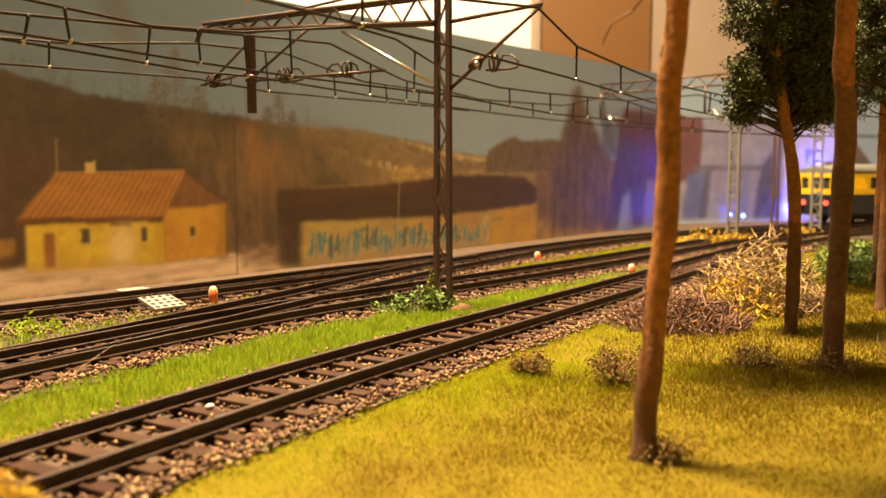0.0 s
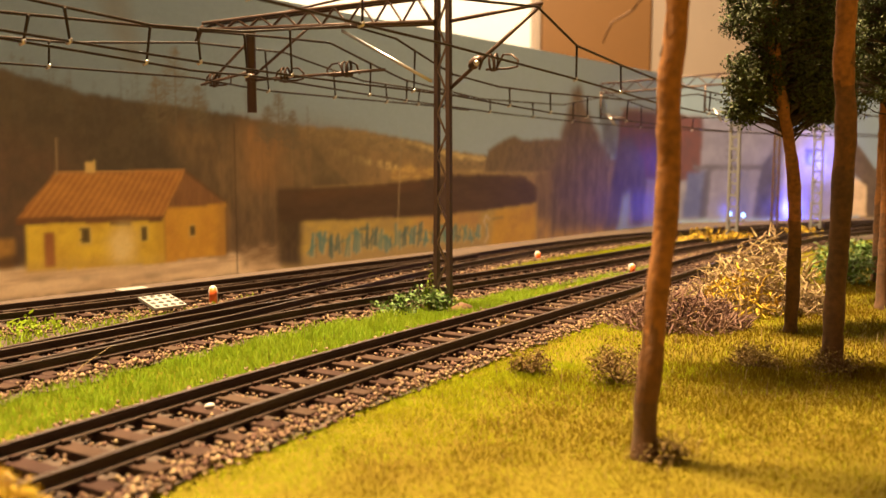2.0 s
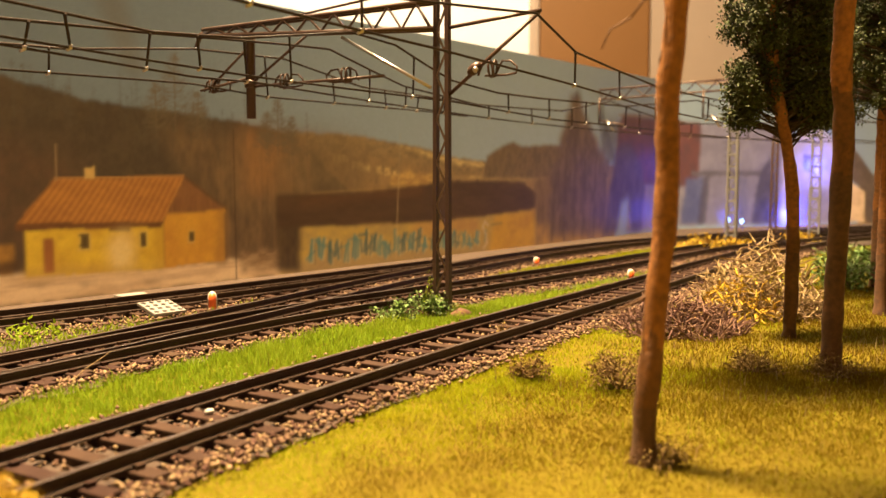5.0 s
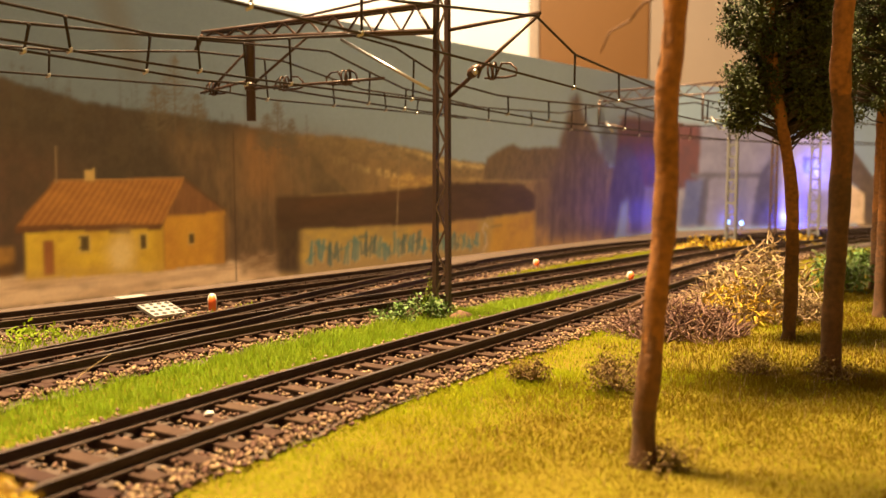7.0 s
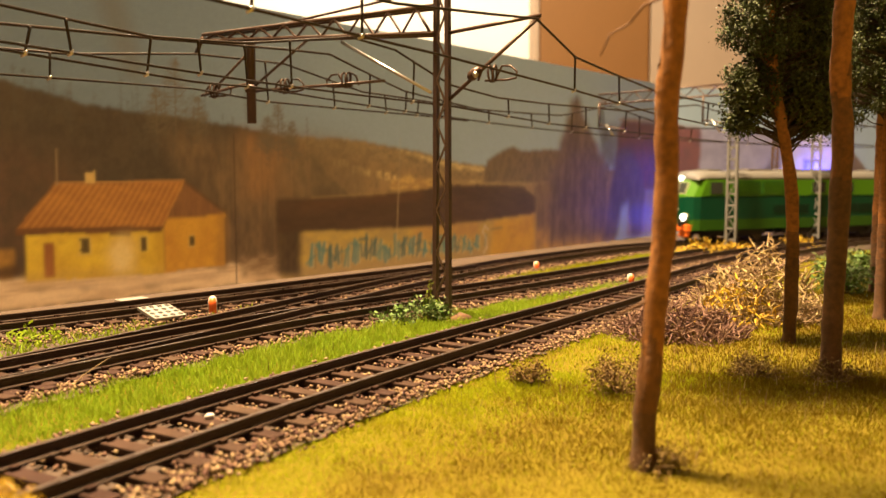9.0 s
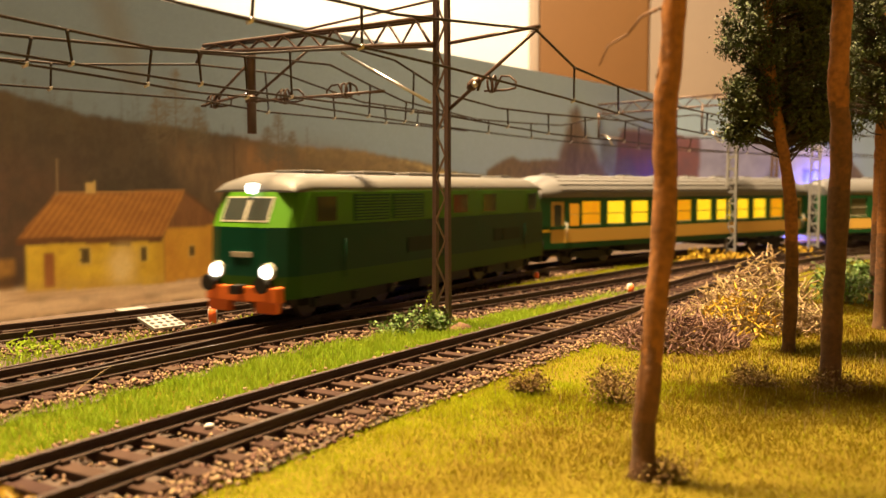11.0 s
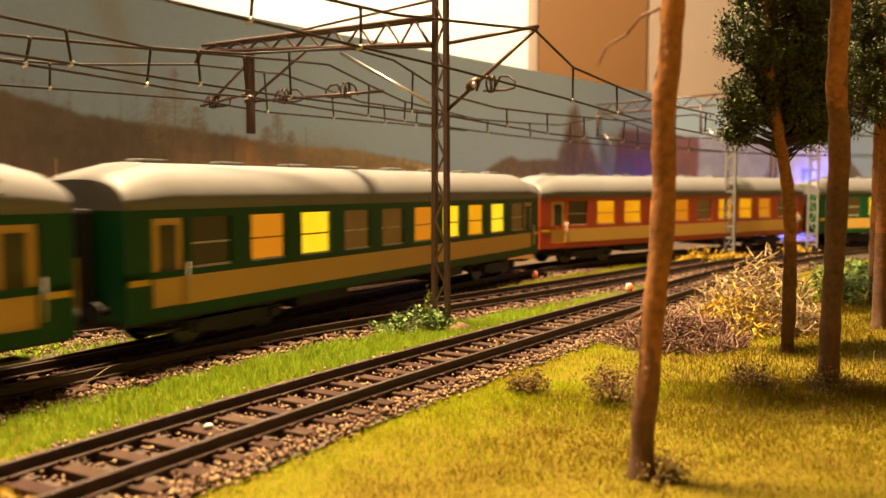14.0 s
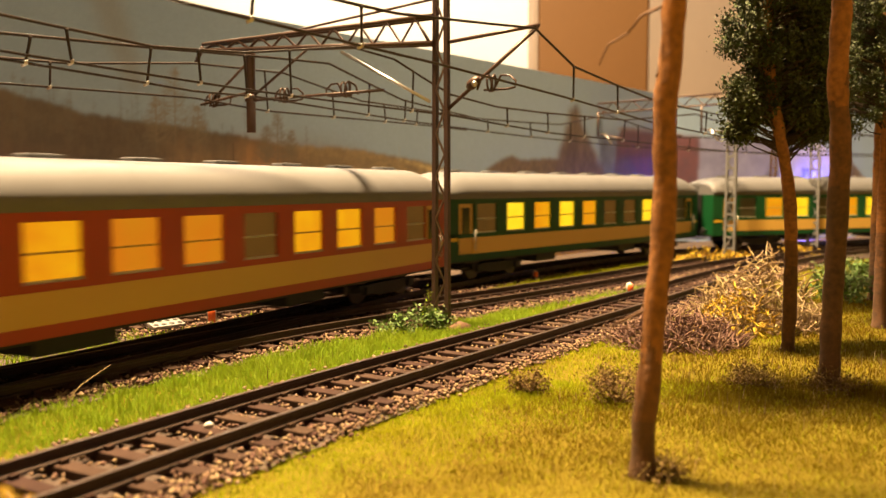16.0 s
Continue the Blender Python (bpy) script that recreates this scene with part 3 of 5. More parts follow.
def lineside_houses(p):
    """Blurred trees and houses at the far end of the main photograph."""
    p.area([(319, -2), (404, -2), (404, 13), (319, 14)], (0.50, 0.29, 0.085), (0.33, 0.20, 0.08), 2.0, 0.6, 3, 9)
    p.area([(319, 13), (404, 12), (404, 44), (319, 42)], (0.24, 0.155, 0.075), (0.17, 0.11, 0.06), 2.4, 0.8, 4, 9)
    p.area([(395, 50), (424, 52), (424, 82), (402, 80)], (0.20, 0.215, 0.24), (0.15, 0.15, 0.16), 2.6, 1, 6, 6, alpha=0.8)
    p.area([(334, 4), (404, 4), (410, 30), (402, 58), (388, 72), (376, 84), (369, 98), (362, 97), (354, 80), (346, 66), (336, 40)], (0.125, 0.082, 0.055), (0.20, 0.135, 0.085), 2.4, 3.5, 5, 9)
    for k, (u, h) in enumerate(((338, 36), (352, 60), (364, 96), (376, 60), (390, 52), (404, 44))):
        p.stroke([(u, 2), (u + 2, h)], 0.9, (0.075, 0.048, 0.036), 0.6, 1.4)
        p.stroke([(u + 7, 4), (u + 6, h * 0.5)], 1.2, (0.30, 0.195, 0.10), 0.35, 2.0)
    p.area([(420, 34), (519, 34), (519, 86), (430, 86), (422, 78)], (0.17, 0.068, 0.050), (0.125, 0.055, 0.045), 1.6, 0.6, 7, 7)
    p.stroke([(424, 85), (519, 88)], 0.8, (0.30, 0.19, 0.10), 0.6, 1.0)
    p.area([(438, 2), (519, 2), (519, 34), (442, 36)], (0.33, 0.27, 0.24), (0.24, 0.20, 0.20), 1.8, 0.6, 6, 8)
    p.area([(404, 2), (424, 2), (430, 24), (440, 26), (446, 2), (462, 2), (466, 34), (458, 52), (440, 66), (424, 64), (412, 36)], (0.085, 0.060, 0.055), (0.13, 0.092, 0.075), 2.2, 1.6, 5, 8)
    for u0, u1, a in ((94.4, 95.6, 0.8), (193, 193.8, 0.0), (402, 403.2, 0.5)):
        p.stroke([((u0 + u1) / 2, 0), ((u0 + u1) / 2, 62)], 0.2, INK_DARK, a, 0.35)
    p.stroke([(192.3, 1.5), (195, 44)], 0.25, (0.58, 0.42, 0.20), 0.8, 0.4)
    p.stroke([(195, 44), (196, 64)], 0.2, (0.40, 0.33, 0.22), 0.5, 0.4)


bd = backdrop("backdrop_main", BOARD, -420, 519, "photographic backdrop board of a wooded hill and trackside sheds")
for u0, u1, step in ((-40, 519, 0.75), (-420, -40, 5.0)):
    photo = Print(u0, u1, 114.6, step)
    woodland(photo)
    if u0 > -100:
        cottage(photo)
        lineside_houses(photo)
    photo.sheet(bd)


def station(p):
    """Pale station houses on the side photograph."""
    sky(p, (0, 100, 1250), (1.1, 1.0, 1.0))
    p.below([(196, 40), (260, 52), (400, 60), (700, 70), (1250, 66)], (0.22, 0.15, 0.08), (0.14, 0.10, 0.06), 1.0, 2.0, 4, 6)
    # Wall inks lean blue: part of the blue lamps' glow is put into the colour.
    p.area([(2, 3), (116, 3), (116, 82), (2, 84)], (0.20, 0.19, 0.27), (0.16, 0.15, 0.22), 1.2, 0.5, 9, 9)
    p.area([(-4, 33), (22, 33), (24, 84), (-4, 86)], (0.12, 0.05, 0.055), (0.09, 0.045, 0.055), 1.4, 0.5, 6, 7)
    p.area([(2, 3), (20, 3), (20, 33), (2, 33)], (0.24, 0.22, 0.27), (0.18, 0.17, 0.22), 1.4, 0.5, 6, 7)
    for z in (52, 57, 63, 68):
        p.area([(46, z), (58, z), (58, z + 2.5), (46, z + 2.5)], (0.11, 0.10, 0.14), soft=0.9, alpha=0.6)
    p.area([(15, 42), (98, 42), (98, 47), (15, 46)], (0.085, 0.078, 0.11), (0.11, 0.10, 0.14), 1.1, 0.6, 8, 2)
    p.area([(5, 4), (26, 4), (29, 41), (10, 41)], (0.075, 0.085, 0.20), (0.10, 0.11, 0.23), 1.6, 0.6, 5, 9)
    p.area([(22, 4), (30, 4), (33, 42), (27, 42)], (0.06, 0.055, 0.085), soft=1.4, alpha=0.8)
    p.area([(58, 3), (72, 3), (72, 41), (58, 41)], (0.11, 0.11, 0.20), (0.15, 0.145, 0.23), 1.4, 0.4, 4, 9)
    p.area([(77, 2), (104, 2), (101, 46), (96, 60), (84, 44), (80, 26)], (0.05, 0.046, 0.072), (0.075, 0.068, 0.10), 1.8, 1.0, 6, 8)
    p.area([(94, 46), (108, 46), (108, 84), (98, 80)], (0.13, 0.12, 0.17), soft=2.2, alpha=0.7)
    p.area([(108, 2), (176, 2), (176, 66), (146, 84), (116, 72), (108, 60)], (0.40, 0.38, 0.42), (0.32, 0.30, 0.36), 1.2, 0.4, 8, 8)
    p.area([(131, 46), (143, 46), (143, 60), (131, 60)], (0.11, 0.105, 0.17), soft=0.9)
    p.area([(134, 48), (140, 48), (140, 58), (134, 58)], (0.20, 0.20, 0.28), soft=0.7)
    p.area([(112, 2), (176, 2), (176, 30), (112, 30)], (0.22, 0.20, 0.24), (0.17, 0.155, 0.18), 2.0, 1.0, 7, 6, alpha=0.8)
    p.area([(178, 2), (203, 2), (202, 29), (186, 36), (178, 34)], (0.66, 0.48, 0.29), (0.52, 0.36, 0.21), 0.9, 0.4, 6, 6)
    p.area([(172, 40), (184, 70), (200, 54), (230, 26), (230, 2), (204, 2), (203, 28), (186, 38)], (0.115, 0.082, 0.066), (0.085, 0.062, 0.052), 1.0, 0.5, 7, 5)


bd2 = backdrop("backdrop_side", P(185, 681, -4.6, 0, 0, math.degrees(math.atan2(0.375, 0.927))), 0, 1250, "photographic backdrop board of pale station buildings in blue light")
for u0, u1, step in ((0, 260, 1.0), (260, 1250, 6.0)):
    photo = Print(u0, u1, 114.6, step)
    station(photo)
    photo.sheet(bd2)

# ---------------------------------------------------------------- small lineside things


def fouling_marker(x, y, h=4.9):
    th = tagged(empty("fouling_marker", P(x, y, -4.4)), "small rounded orange and white fouling marker post", "marker post", "fouling markers")
    bm = B()
    tube(bm, [(0, 0, 0), (0, 0, h * 0.72), (0, 0, h * 0.92), (0, 0, h)], [1.45, 1.45, 1.1, 0.4], 12)
    part("post", bm, M_WHITE, th)
    bm = B()
    tube(bm, [(0.1, -0.5, h * 0.05), (0.1, -0.5, h * 0.72), (0.1, -0.42, h * 0.92)], [1.25, 1.25, 0.85], 12)
    part("orange_face", bm, M_ORANGE, th)
    return th


fouling_marker(-73.5, 272, 6.4)
fouling_marker(77.5, 350, 4.8)
fouling_marker(44.5, 402, 4.8)


def perforated_plate(x, y, rz, nx, ny, w, d):
    th = tagged(empty("perforated_plate", P(x, y, -1.7, 13, 0, rz)), "white perforated plastic plate lying between the rails", "plate", "loose plates")
    part("sheet", box(B(), -w / 2, w / 2, -d / 2, d / 2, 0, 1.0, 0.15), M_PLATE, th)
    for i in range(nx):
        for j in range(ny):
            bm = B()
            tube(bm, [(0, 0, 0.9), (0, 0, 1.1)], 0.85, 10)
            part("hole", bm, M_BLACK, th, at=P((i + 0.5) / nx * w - w / 2, (j + 0.5) / ny * d - d / 2, 0))
    return th


perforated_plate(-85.5, 258.8, 48, 4, 4, 10.5, 10.5)
bm = B()
box(bm, -5, 5, -4, 4, 0, 1.2, 0.15)
tagged(part("loose_plate", bm, M_PLATE, at=P(-104, 287, -2.3, 0, 0, 48)), "plain white plastic plate beside the rail", "plate")

# ---------------------------------------------------------------- overhead line


def bar(p, q, r, n=5):
    return tube(B(), [p, q], r, n)


def lattice_mast(x, y, rz, h, label, material, spread=4.4):
    """A mast of two channels tied by zigzag lacing; x of the mast runs across the track."""
    th = tagged(empty("catenary_mast", P(x, y, -4.6, 0, 0, rz)), label, "catenary mast", "catenary masts")
    for s in (-1, 1):
        bm = B()
        top = spread * 0.40
        loft(bm, [[(s * w + dx, dy, z) for dx, dy in ((-0.65, -0.95), (0.65, -0.95), (0.65, 0.95), (-0.65, 0.95))] for z, w in ((0, spread / 2), (h, top))])
        part("channel", bm, material, th)
    n = int(h / 6.5)
    pts = []
    for k in range(n + 1):
        z = 2 + (h - 4) * k / n
        w = spread / 2 + (spread * 0.40 - spread / 2) * z / h
        pts.append(((-1) ** k * w * 0.75, -0.6, z))
    part("lacing", tube(B(), pts, 0.4, 6), M_LACE if material is M_MAST else material, th)
    part("footing", box(B(), -5, 5, -4, 4, -1, 1.2, 0.4), M_BALLAST, th, "pale concrete footing")
    return th


# main mast: brackets run along its x, towards the far tracks at -x
MAST_RZ = math.degrees(math.atan2(-0.49, 0.87))
mast = lattice_mast(0, 262, MAST_RZ, 108, "brown twin-channel catenary mast with zigzag lacing", M_MAST, 4.6)
for a, b, nm in (((-2, 0, 95.6), (-96, 0, 94.5), "top_chord"), ((-2, 0, 87.5), (-96, 0, 92.5), "bottom_chord")):
    for y in (-1.6, 1.6):
        part(nm, bar((a[0], y, a[2]), (b[0], y, b[2]), 0.75), M_MAST, mast)
zig = []
for k in range(19):
    f = k / 18
    x = -3 - 92 * f
    zig.append((x, -1.7, (95.4 - 1.0 * f) if k % 2 else (87.6 + 5 * f)))
part("beam_lacing", tube(B(), zig, 0.55, 5), M_MAST, mast)
part("beam_tip", bar((-96, -1.6, 93.5), (-101, 0, 88.5), 0.8), M_MAST, mast)
part("top_stay", bar((-1, 0, 101), (-62, 0, 95.5), 0.45), M_MAST, mast)
part("hanger_post", tube(B(), [(-75.5, 0, 92), (-75.5, 0, 88), (-75.5, 0, 63)], [2.0, 1.6, 1.6], 10), M_MAST, mast)
part("hanger_foot", tube(B(), [(-75.5, 0, 76), (-75.5, 0, 73.5)], [2.1, 2.1], 10), M_MAST, mast)
part("registration_tube", bar((-75.5, 0, 74), (-20, -1, 74.5), 0.5), M_MAST, mast)
part("registration_tube", bar((-75.5, 0, 77), (-98, -1, 73.5), 0.5), M_MAST, mast)
part("brace", bar((-75, 0, 75), (-50, 0, 90), 0.5), M_MAST, mast)
part("brace", bar((-75.5, 0, 88), (-95, 0, 74), 0.5), M_MAST, mast)
part("bright_strut", bar((-36, -1.5, 87.5), (-3, -1.5, 70), 0.55), M_SOLDER, mast, "bare shiny wire strut")
part("bracket_arm", bar((2, 0, 87.5), (32, 0, 90), 0.6), M_MAST, mast)
part("bracket_strut", bar((1.5, 0, 67), (31.5, 0, 89.5), 0.6), M_MAST, mast)
part("insulator", tube(B(), [(9, 0, 73.5), (10, 0, 74.2), (11.5, 0, 75.4), (13, 0, 76.5)], [0.7, 1.6, 1.6, 0.7], 10), M_MAST, mast)
part("solder_blob", tube(B(), [(12, -1.4, 73.6), (12, -1.4, 74.6), (12, -1.4, 75.4)], [0.4, 1.1, 0.4], 8), M_SOLDER, mast)


def coil(name, x, z, parent, turn=1):
    """A wire wound two and a half times round a steady arm and bent back in a long loop."""
    pts = [(x - turn * 3.4, 0.2, z - 1.8), (x - turn * 2.2, 0.3, z + 1.2)]
    for k in range(26):
        a = 2 * math.pi * k / 10
        pts.append((x + turn * (0.10 * k + 0.5 * math.sin(a * 0.7)), 1.5 * math.sin(a), z + 2.4 * math.cos(a)))
    pts += [(x + turn * 4.5, 0, z + 2.1), (x + turn * 7.2, 0, z + 1.9), (x + turn * 9.2, 0, z + 0.2), (x + turn * 9.0, 0, z - 1.6), (x + turn * 6, 0, z - 2.0), (x - turn * 1, 0, z - 1.9)]
    return part(name, tube(B(), pts, 0.36, 6), M_MAST, parent, "dark coiled wire loop")


coil("wire_coil", 15.5, 74.6, mast)
coil("wire_coil", -62, 75, mast)
coil("wire_coil", -34, 75.6, mast, -1)
coil("wire_coil", -94, 75, mast)

far_mast = lattice_mast(176, 521, -42, 106, "grey lattice catenary mast with a long brown beam", M_GREYMAST, 6.0)
for k in range(14):
    part("rung", box(B(), -2.6, 2.6, -0.4, 0.4, 6 + k * 7, 7.2 + k * 7), M_GREYMAST, far_mast)
for z in (101, 94.5):
    part("beam_chord", bar((0, 0, z), (-104, 0, z - 1), 0.7), M_MAST, far_mast)
part("beam_lacing", tube(B(), [(-4 - 100 * k / 14, 0, 100.5 if k % 2 else 94.5) for k in range(15)], 0.5, 5), M_MAST, far_mast)
for x in (-94, -52, -20):
    part("drop_tube", bar((x, 0, 95), (x, 0, 78), 0.7), M_MAST, far_mast)
    part("steady_arm", bar((x, 0, 80), (x + 20, 0, 76), 0.5), M_MAST, far_mast)
    part("bright_strut", bar((x + 6, -1, 80), (x + 12, -1, 72), 0.7), M_SOLDER, far_mast, "bare shiny wire strut")
side_mast = lattice_mast(246, 566, -35, 106, "grey lattice catenary mast beside the curve", M_GREYMAST, 6.0)
for k in range(14):
    part("rung", box(B(), -2.6, 2.6, -0.4, 0.4, 6 + k * 7, 7.2 + k * 7), M_GREYMAST, side_mast)
third = lattice_mast(232, 600, -35, 70, "dark lattice signal mast beside the curve", M_MAST, 4.0)
part("arm", bar((0, 0, 66), (0, 0, 84), 0.6), M_MAST, third)


def catenary(line, contact, messenger, drops, label, seed):
    """Contact wire and hand-bent messenger wire with droppers; both are given by heights along the line."""
    th = tagged(empty("overhead_wire"), label, "overhead wire", "overhead wires")
    us = np.unique(np.concatenate([np.arange(contact[0][0], contact[-1][0] + 1, 6.0), [p[0] for p in messenger]]))
    low, top = (lambda u: float(np.interp(u, [p[0] for p in contact], [p[1] for p in contact]))), (lambda u: float(np.interp(u, [p[0] for p in messenger], [p[1] for p in messenger])))
    part("contact_wire", tube(B(), [(*line.at(u), low(u)) for u in us], 0.34, 5), M_WIRE, th)
    part("messenger_wire", tube(B(), [(*line.at(u), top(u)) for u in us], 0.38, 5), M_WIRE, th)
    rng = random.Random(seed)
    for u in drops:
        p, q = line.at(u + rng.uniform(-1.5, 1.5)), line.at(u)
        part("dropper", tube(B(), [(q[0], q[1], top(u)), (q[0], q[1], top(u) - 0.8), (p[0], p[1], low(u))], [0.55, 0.36, 0.32], 5), M_WIRE, th)
        part("clip", tube(B(), [(p[0] - 0.9, p[1], low(u) - 0.7), (p[0], p[1], low(u)), (p[0] + 0.5, p[1], low(u) + 0.6)], [0.25, 0.6, 0.2], 6), M_SOLDER, th, "bright solder clip")
    return th


catenary(LINE_A, [(112, 70), (323, 69.3), (375, 68.6), (442, 66.5), (512, 63.3), (860, 60)],
         [(112, 80), (250, 77), (312, 76), (359, 77.6), (400, 81.6), (423, 84), (448, 76.2), (481, 73.6), (518, 71.3), (600, 72), (690, 80), (860, 70)],
         (150, 210, 270, 316, 347, 448, 481, 530, 580, 630, 740), "dark overhead wire above the single track", 1)
catenary(LINE_B, [(75, 68.5), (362, 67.5), (432, 66), (517, 64.5), (549, 62.7), (580, 61.2), (860, 59)],
         [(75, 82), (250, 80), (362, 74.9), (400, 73.6), (429, 75.8), (470, 82.5), (489, 80.8), (506, 75.1), (517, 71.7), (543, 69.2), (572, 69), (640, 70), (720, 78), (860, 68)],
         (150, 210, 270, 320, 377, 414, 446, 498, 549, 576, 604, 640, 680, 760, 810), "dark overhead wire above the middle track", 2)
catenary(LINE_T, [(610, 67.5), (1089, 66.2), (1146, 65), (1170, 66), (1300, 65), (1700, 61)],
         [(610, 74), (900, 80), (1000, 75), (1089, 71.5), (1130, 74.3), (1184, 78.7), (1210, 80.5), (1260, 73), (1320, 70), (1400, 72), (1450, 80), (1520, 70), (1700, 76)],
         (700, 800, 900, 980, 1040, 1096, 1130, 1166, 1236, 1262, 1290, 1330, 1370, 1410, 1480, 1530, 1580), "dark overhead wire above the running track", 3)
catenary(LINE_C, [(70, 68), (430, 68.3), (491, 69), (521, 66.8), (612, 66.5), (640, 66)], [(70, 80), (350, 74), (449, 75.8), (492, 80.4), (530, 81), (570, 74), (640, 72)],
         (130, 200, 270, 340, 400, 444, 521, 554, 583, 604), "dark overhead wire above the back track", 4)


def blue_led(x, y, z):
    th = tagged(empty("blue_led", P(x, y, z)), "small lit blue lamp at the backdrop's foot", "lamp", "blue lamps")
    part("bulb", tube(B(), [(0, 0, -1.6), (0, 0, -0.6), (0, 0, 0.8), (0, 0, 1.5)], [1.2, 1.6, 1.5, 0.4], 10), mat("lit blue bulb", (0.25, 0.45, 1.0), 0.3, 0, 9.0, 0.1, 0.0, glow=6.0), th)
    part("holder", tube(B(), [(0, 0, -4.6 - z), (0, 0, -1.5)], [1.0, 1.0], 8), M_FRAMEGREY, th)


M_FRAMEGREY = mat("grey lamp holder", (0.2, 0.2, 0.2), 0.5, 0.2, 2.0, 0.2, 0.1)
blue_led(232, 694, 2.5)
blue_led(243, 694, 1.5)

tagged(part("white_pebble", tube(B(), [(-0.9, 0, 0), (-0.3, 0, 0.2), (0.5, 0, 0.2), (0.8, 0, 0)], [0.2, 0.55, 0.5, 0.2], 8), M_WHITE, at=P(-40.8, 147, -2.2, 0, 0, 20)), "single white pebble lying on a sleeper", "pebble")

# ---------------------------------------------------------------- ballast, grass


def near_line(pts, line, u0, u1):
    """Distance in plan of many points from a line."""
    us = np.arange(u0, u1, 5.0)
    q = np.array([line.at(u) for u in us])
    out = np.empty(len(pts))
    for i in range(0, len(pts), 20000):
        c = pts[i:i + 20000]
        out[i:i + 20000] = np.sqrt(((c[:, None, :] - q[None]) ** 2).sum(2).min(1))
    return out


def ribbon(name, line, u0, u1, half, z, material, label):
    bm = B()
    rng = random.Random(5)
    rings = []
    for u in np.arange(u0, u1, 7.0):
        a, b = line.side(u, -half + rng.uniform(-2, 2)), line.side(u, half + rng.uniform(-2, 2))
        rings.append([(a[0], a[1], z - 0.5), (a[0], a[1], z - 0.12), (b[0], b[1], z - 0.12), (b[0], b[1], z - 0.5)])
    loft(bm, rings)
    return tagged(part(name, bm, material), label, "ballast bed", kind="structure")


ribbon("ballast_bed", LINE_A, 60, 890, 16.5, -3.9, M_SOIL, "brown gravel bed under the single track")
ribbon("ballast_bed", LINE_B, 60, 880, 18, -3.94, M_SOIL, "brown gravel bed under the middle track")
ribbon("ballast_bed", LINE_T, 300, 2890, 18, -3.98, M_SOIL, "brown gravel bed under the running track")
ribbon("ballast_bed", LINE_C, 60, 630, 24, -4.02, M_SOIL, "brown gravel bed under the back track")
ribbon("ballast_bed", LINE_U, 10, 1400, 18, -4.06, M_SOIL, "brown gravel bed under the curved outer track")

OCTA_V = np.array([(1, 0, 0), (-1, 0, 0), (0, 1, 0), (0, -1, 0), (0, 0, 1), (0, 0, -1)], float)
OCTA_F = np.array([(0, 2, 4), (2, 1, 4), (1, 3, 4), (3, 0, 4), (2, 0, 5), (1, 2, 5), (3, 1, 5), (0, 3, 5)])


def stones(line, u0, u1, count, seed, half=17.0, size=(0.25, 0.7)):
    rng = np.random.RandomState(seed)
    u = rng.uniform(u0, u1, count)
    edge = rng.rand(count) < 0.55
    off = np.where(edge, rng.choice([-1, 1], count) * rng.normal(half - 2.5, 2.2, count), rng.uniform(-half, half, count))
    us = np.arange(u0 - 5, u1 + 6, 3.0)
    q = np.array([line.at(a) for a in us])
    w = np.array([line.way(a) for a in us])
    px, py = np.interp(u, us, q[:, 0]), np.interp(u, us, q[:, 1])
    wx, wy = np.interp(u, us, w[:, 0]), np.interp(u, us, w[:, 1])
    keep = np.abs(np.abs(off) - GAUGE / 2) > 1.3
    px, py, off, wx, wy = px[keep], py[keep], off[keep], wx[keep], wy[keep]
    n = len(px)
    r = rng.uniform(*size, n)
    c = np.stack([px + wy * off, py - wx * off, -4.1 + r * 0.5 + rng.uniform(0, 1.0, n)], 1)
    v = OCTA_V[None] * (r[:, None, None] * rng.uniform(0.6, 1.25, (n, 6, 1)))
    a = rng.uniform(0, 6.28, n)
    ca, sa = np.cos(a)[:, None], np.sin(a)[:, None]
    x, y = v[:, :, 0] * ca - v[:, :, 1] * sa, v[:, :, 0] * sa + v[:, :, 1] * ca
    v = np.stack([x, y, v[:, :, 2] * 0.8], 2) + c[:, None, :]
    f = OCTA_F[None] + (np.arange(n) * 6)[:, None, None]
    raw_mesh("ballast", v.reshape(-1, 3), f.reshape(-1, 3), M_BALLAST, "loose tan and brown ballast gravel between sleepers", "gravel")


stones(LINE_A, 120, 700, 26000, 11)
stones(LINE_B, 190, 780, 14000, 12)
stones(LINE_T, 940, 1600, 14000, 13)
stones(LINE_C, 250, 630, 9000, 14, 22)


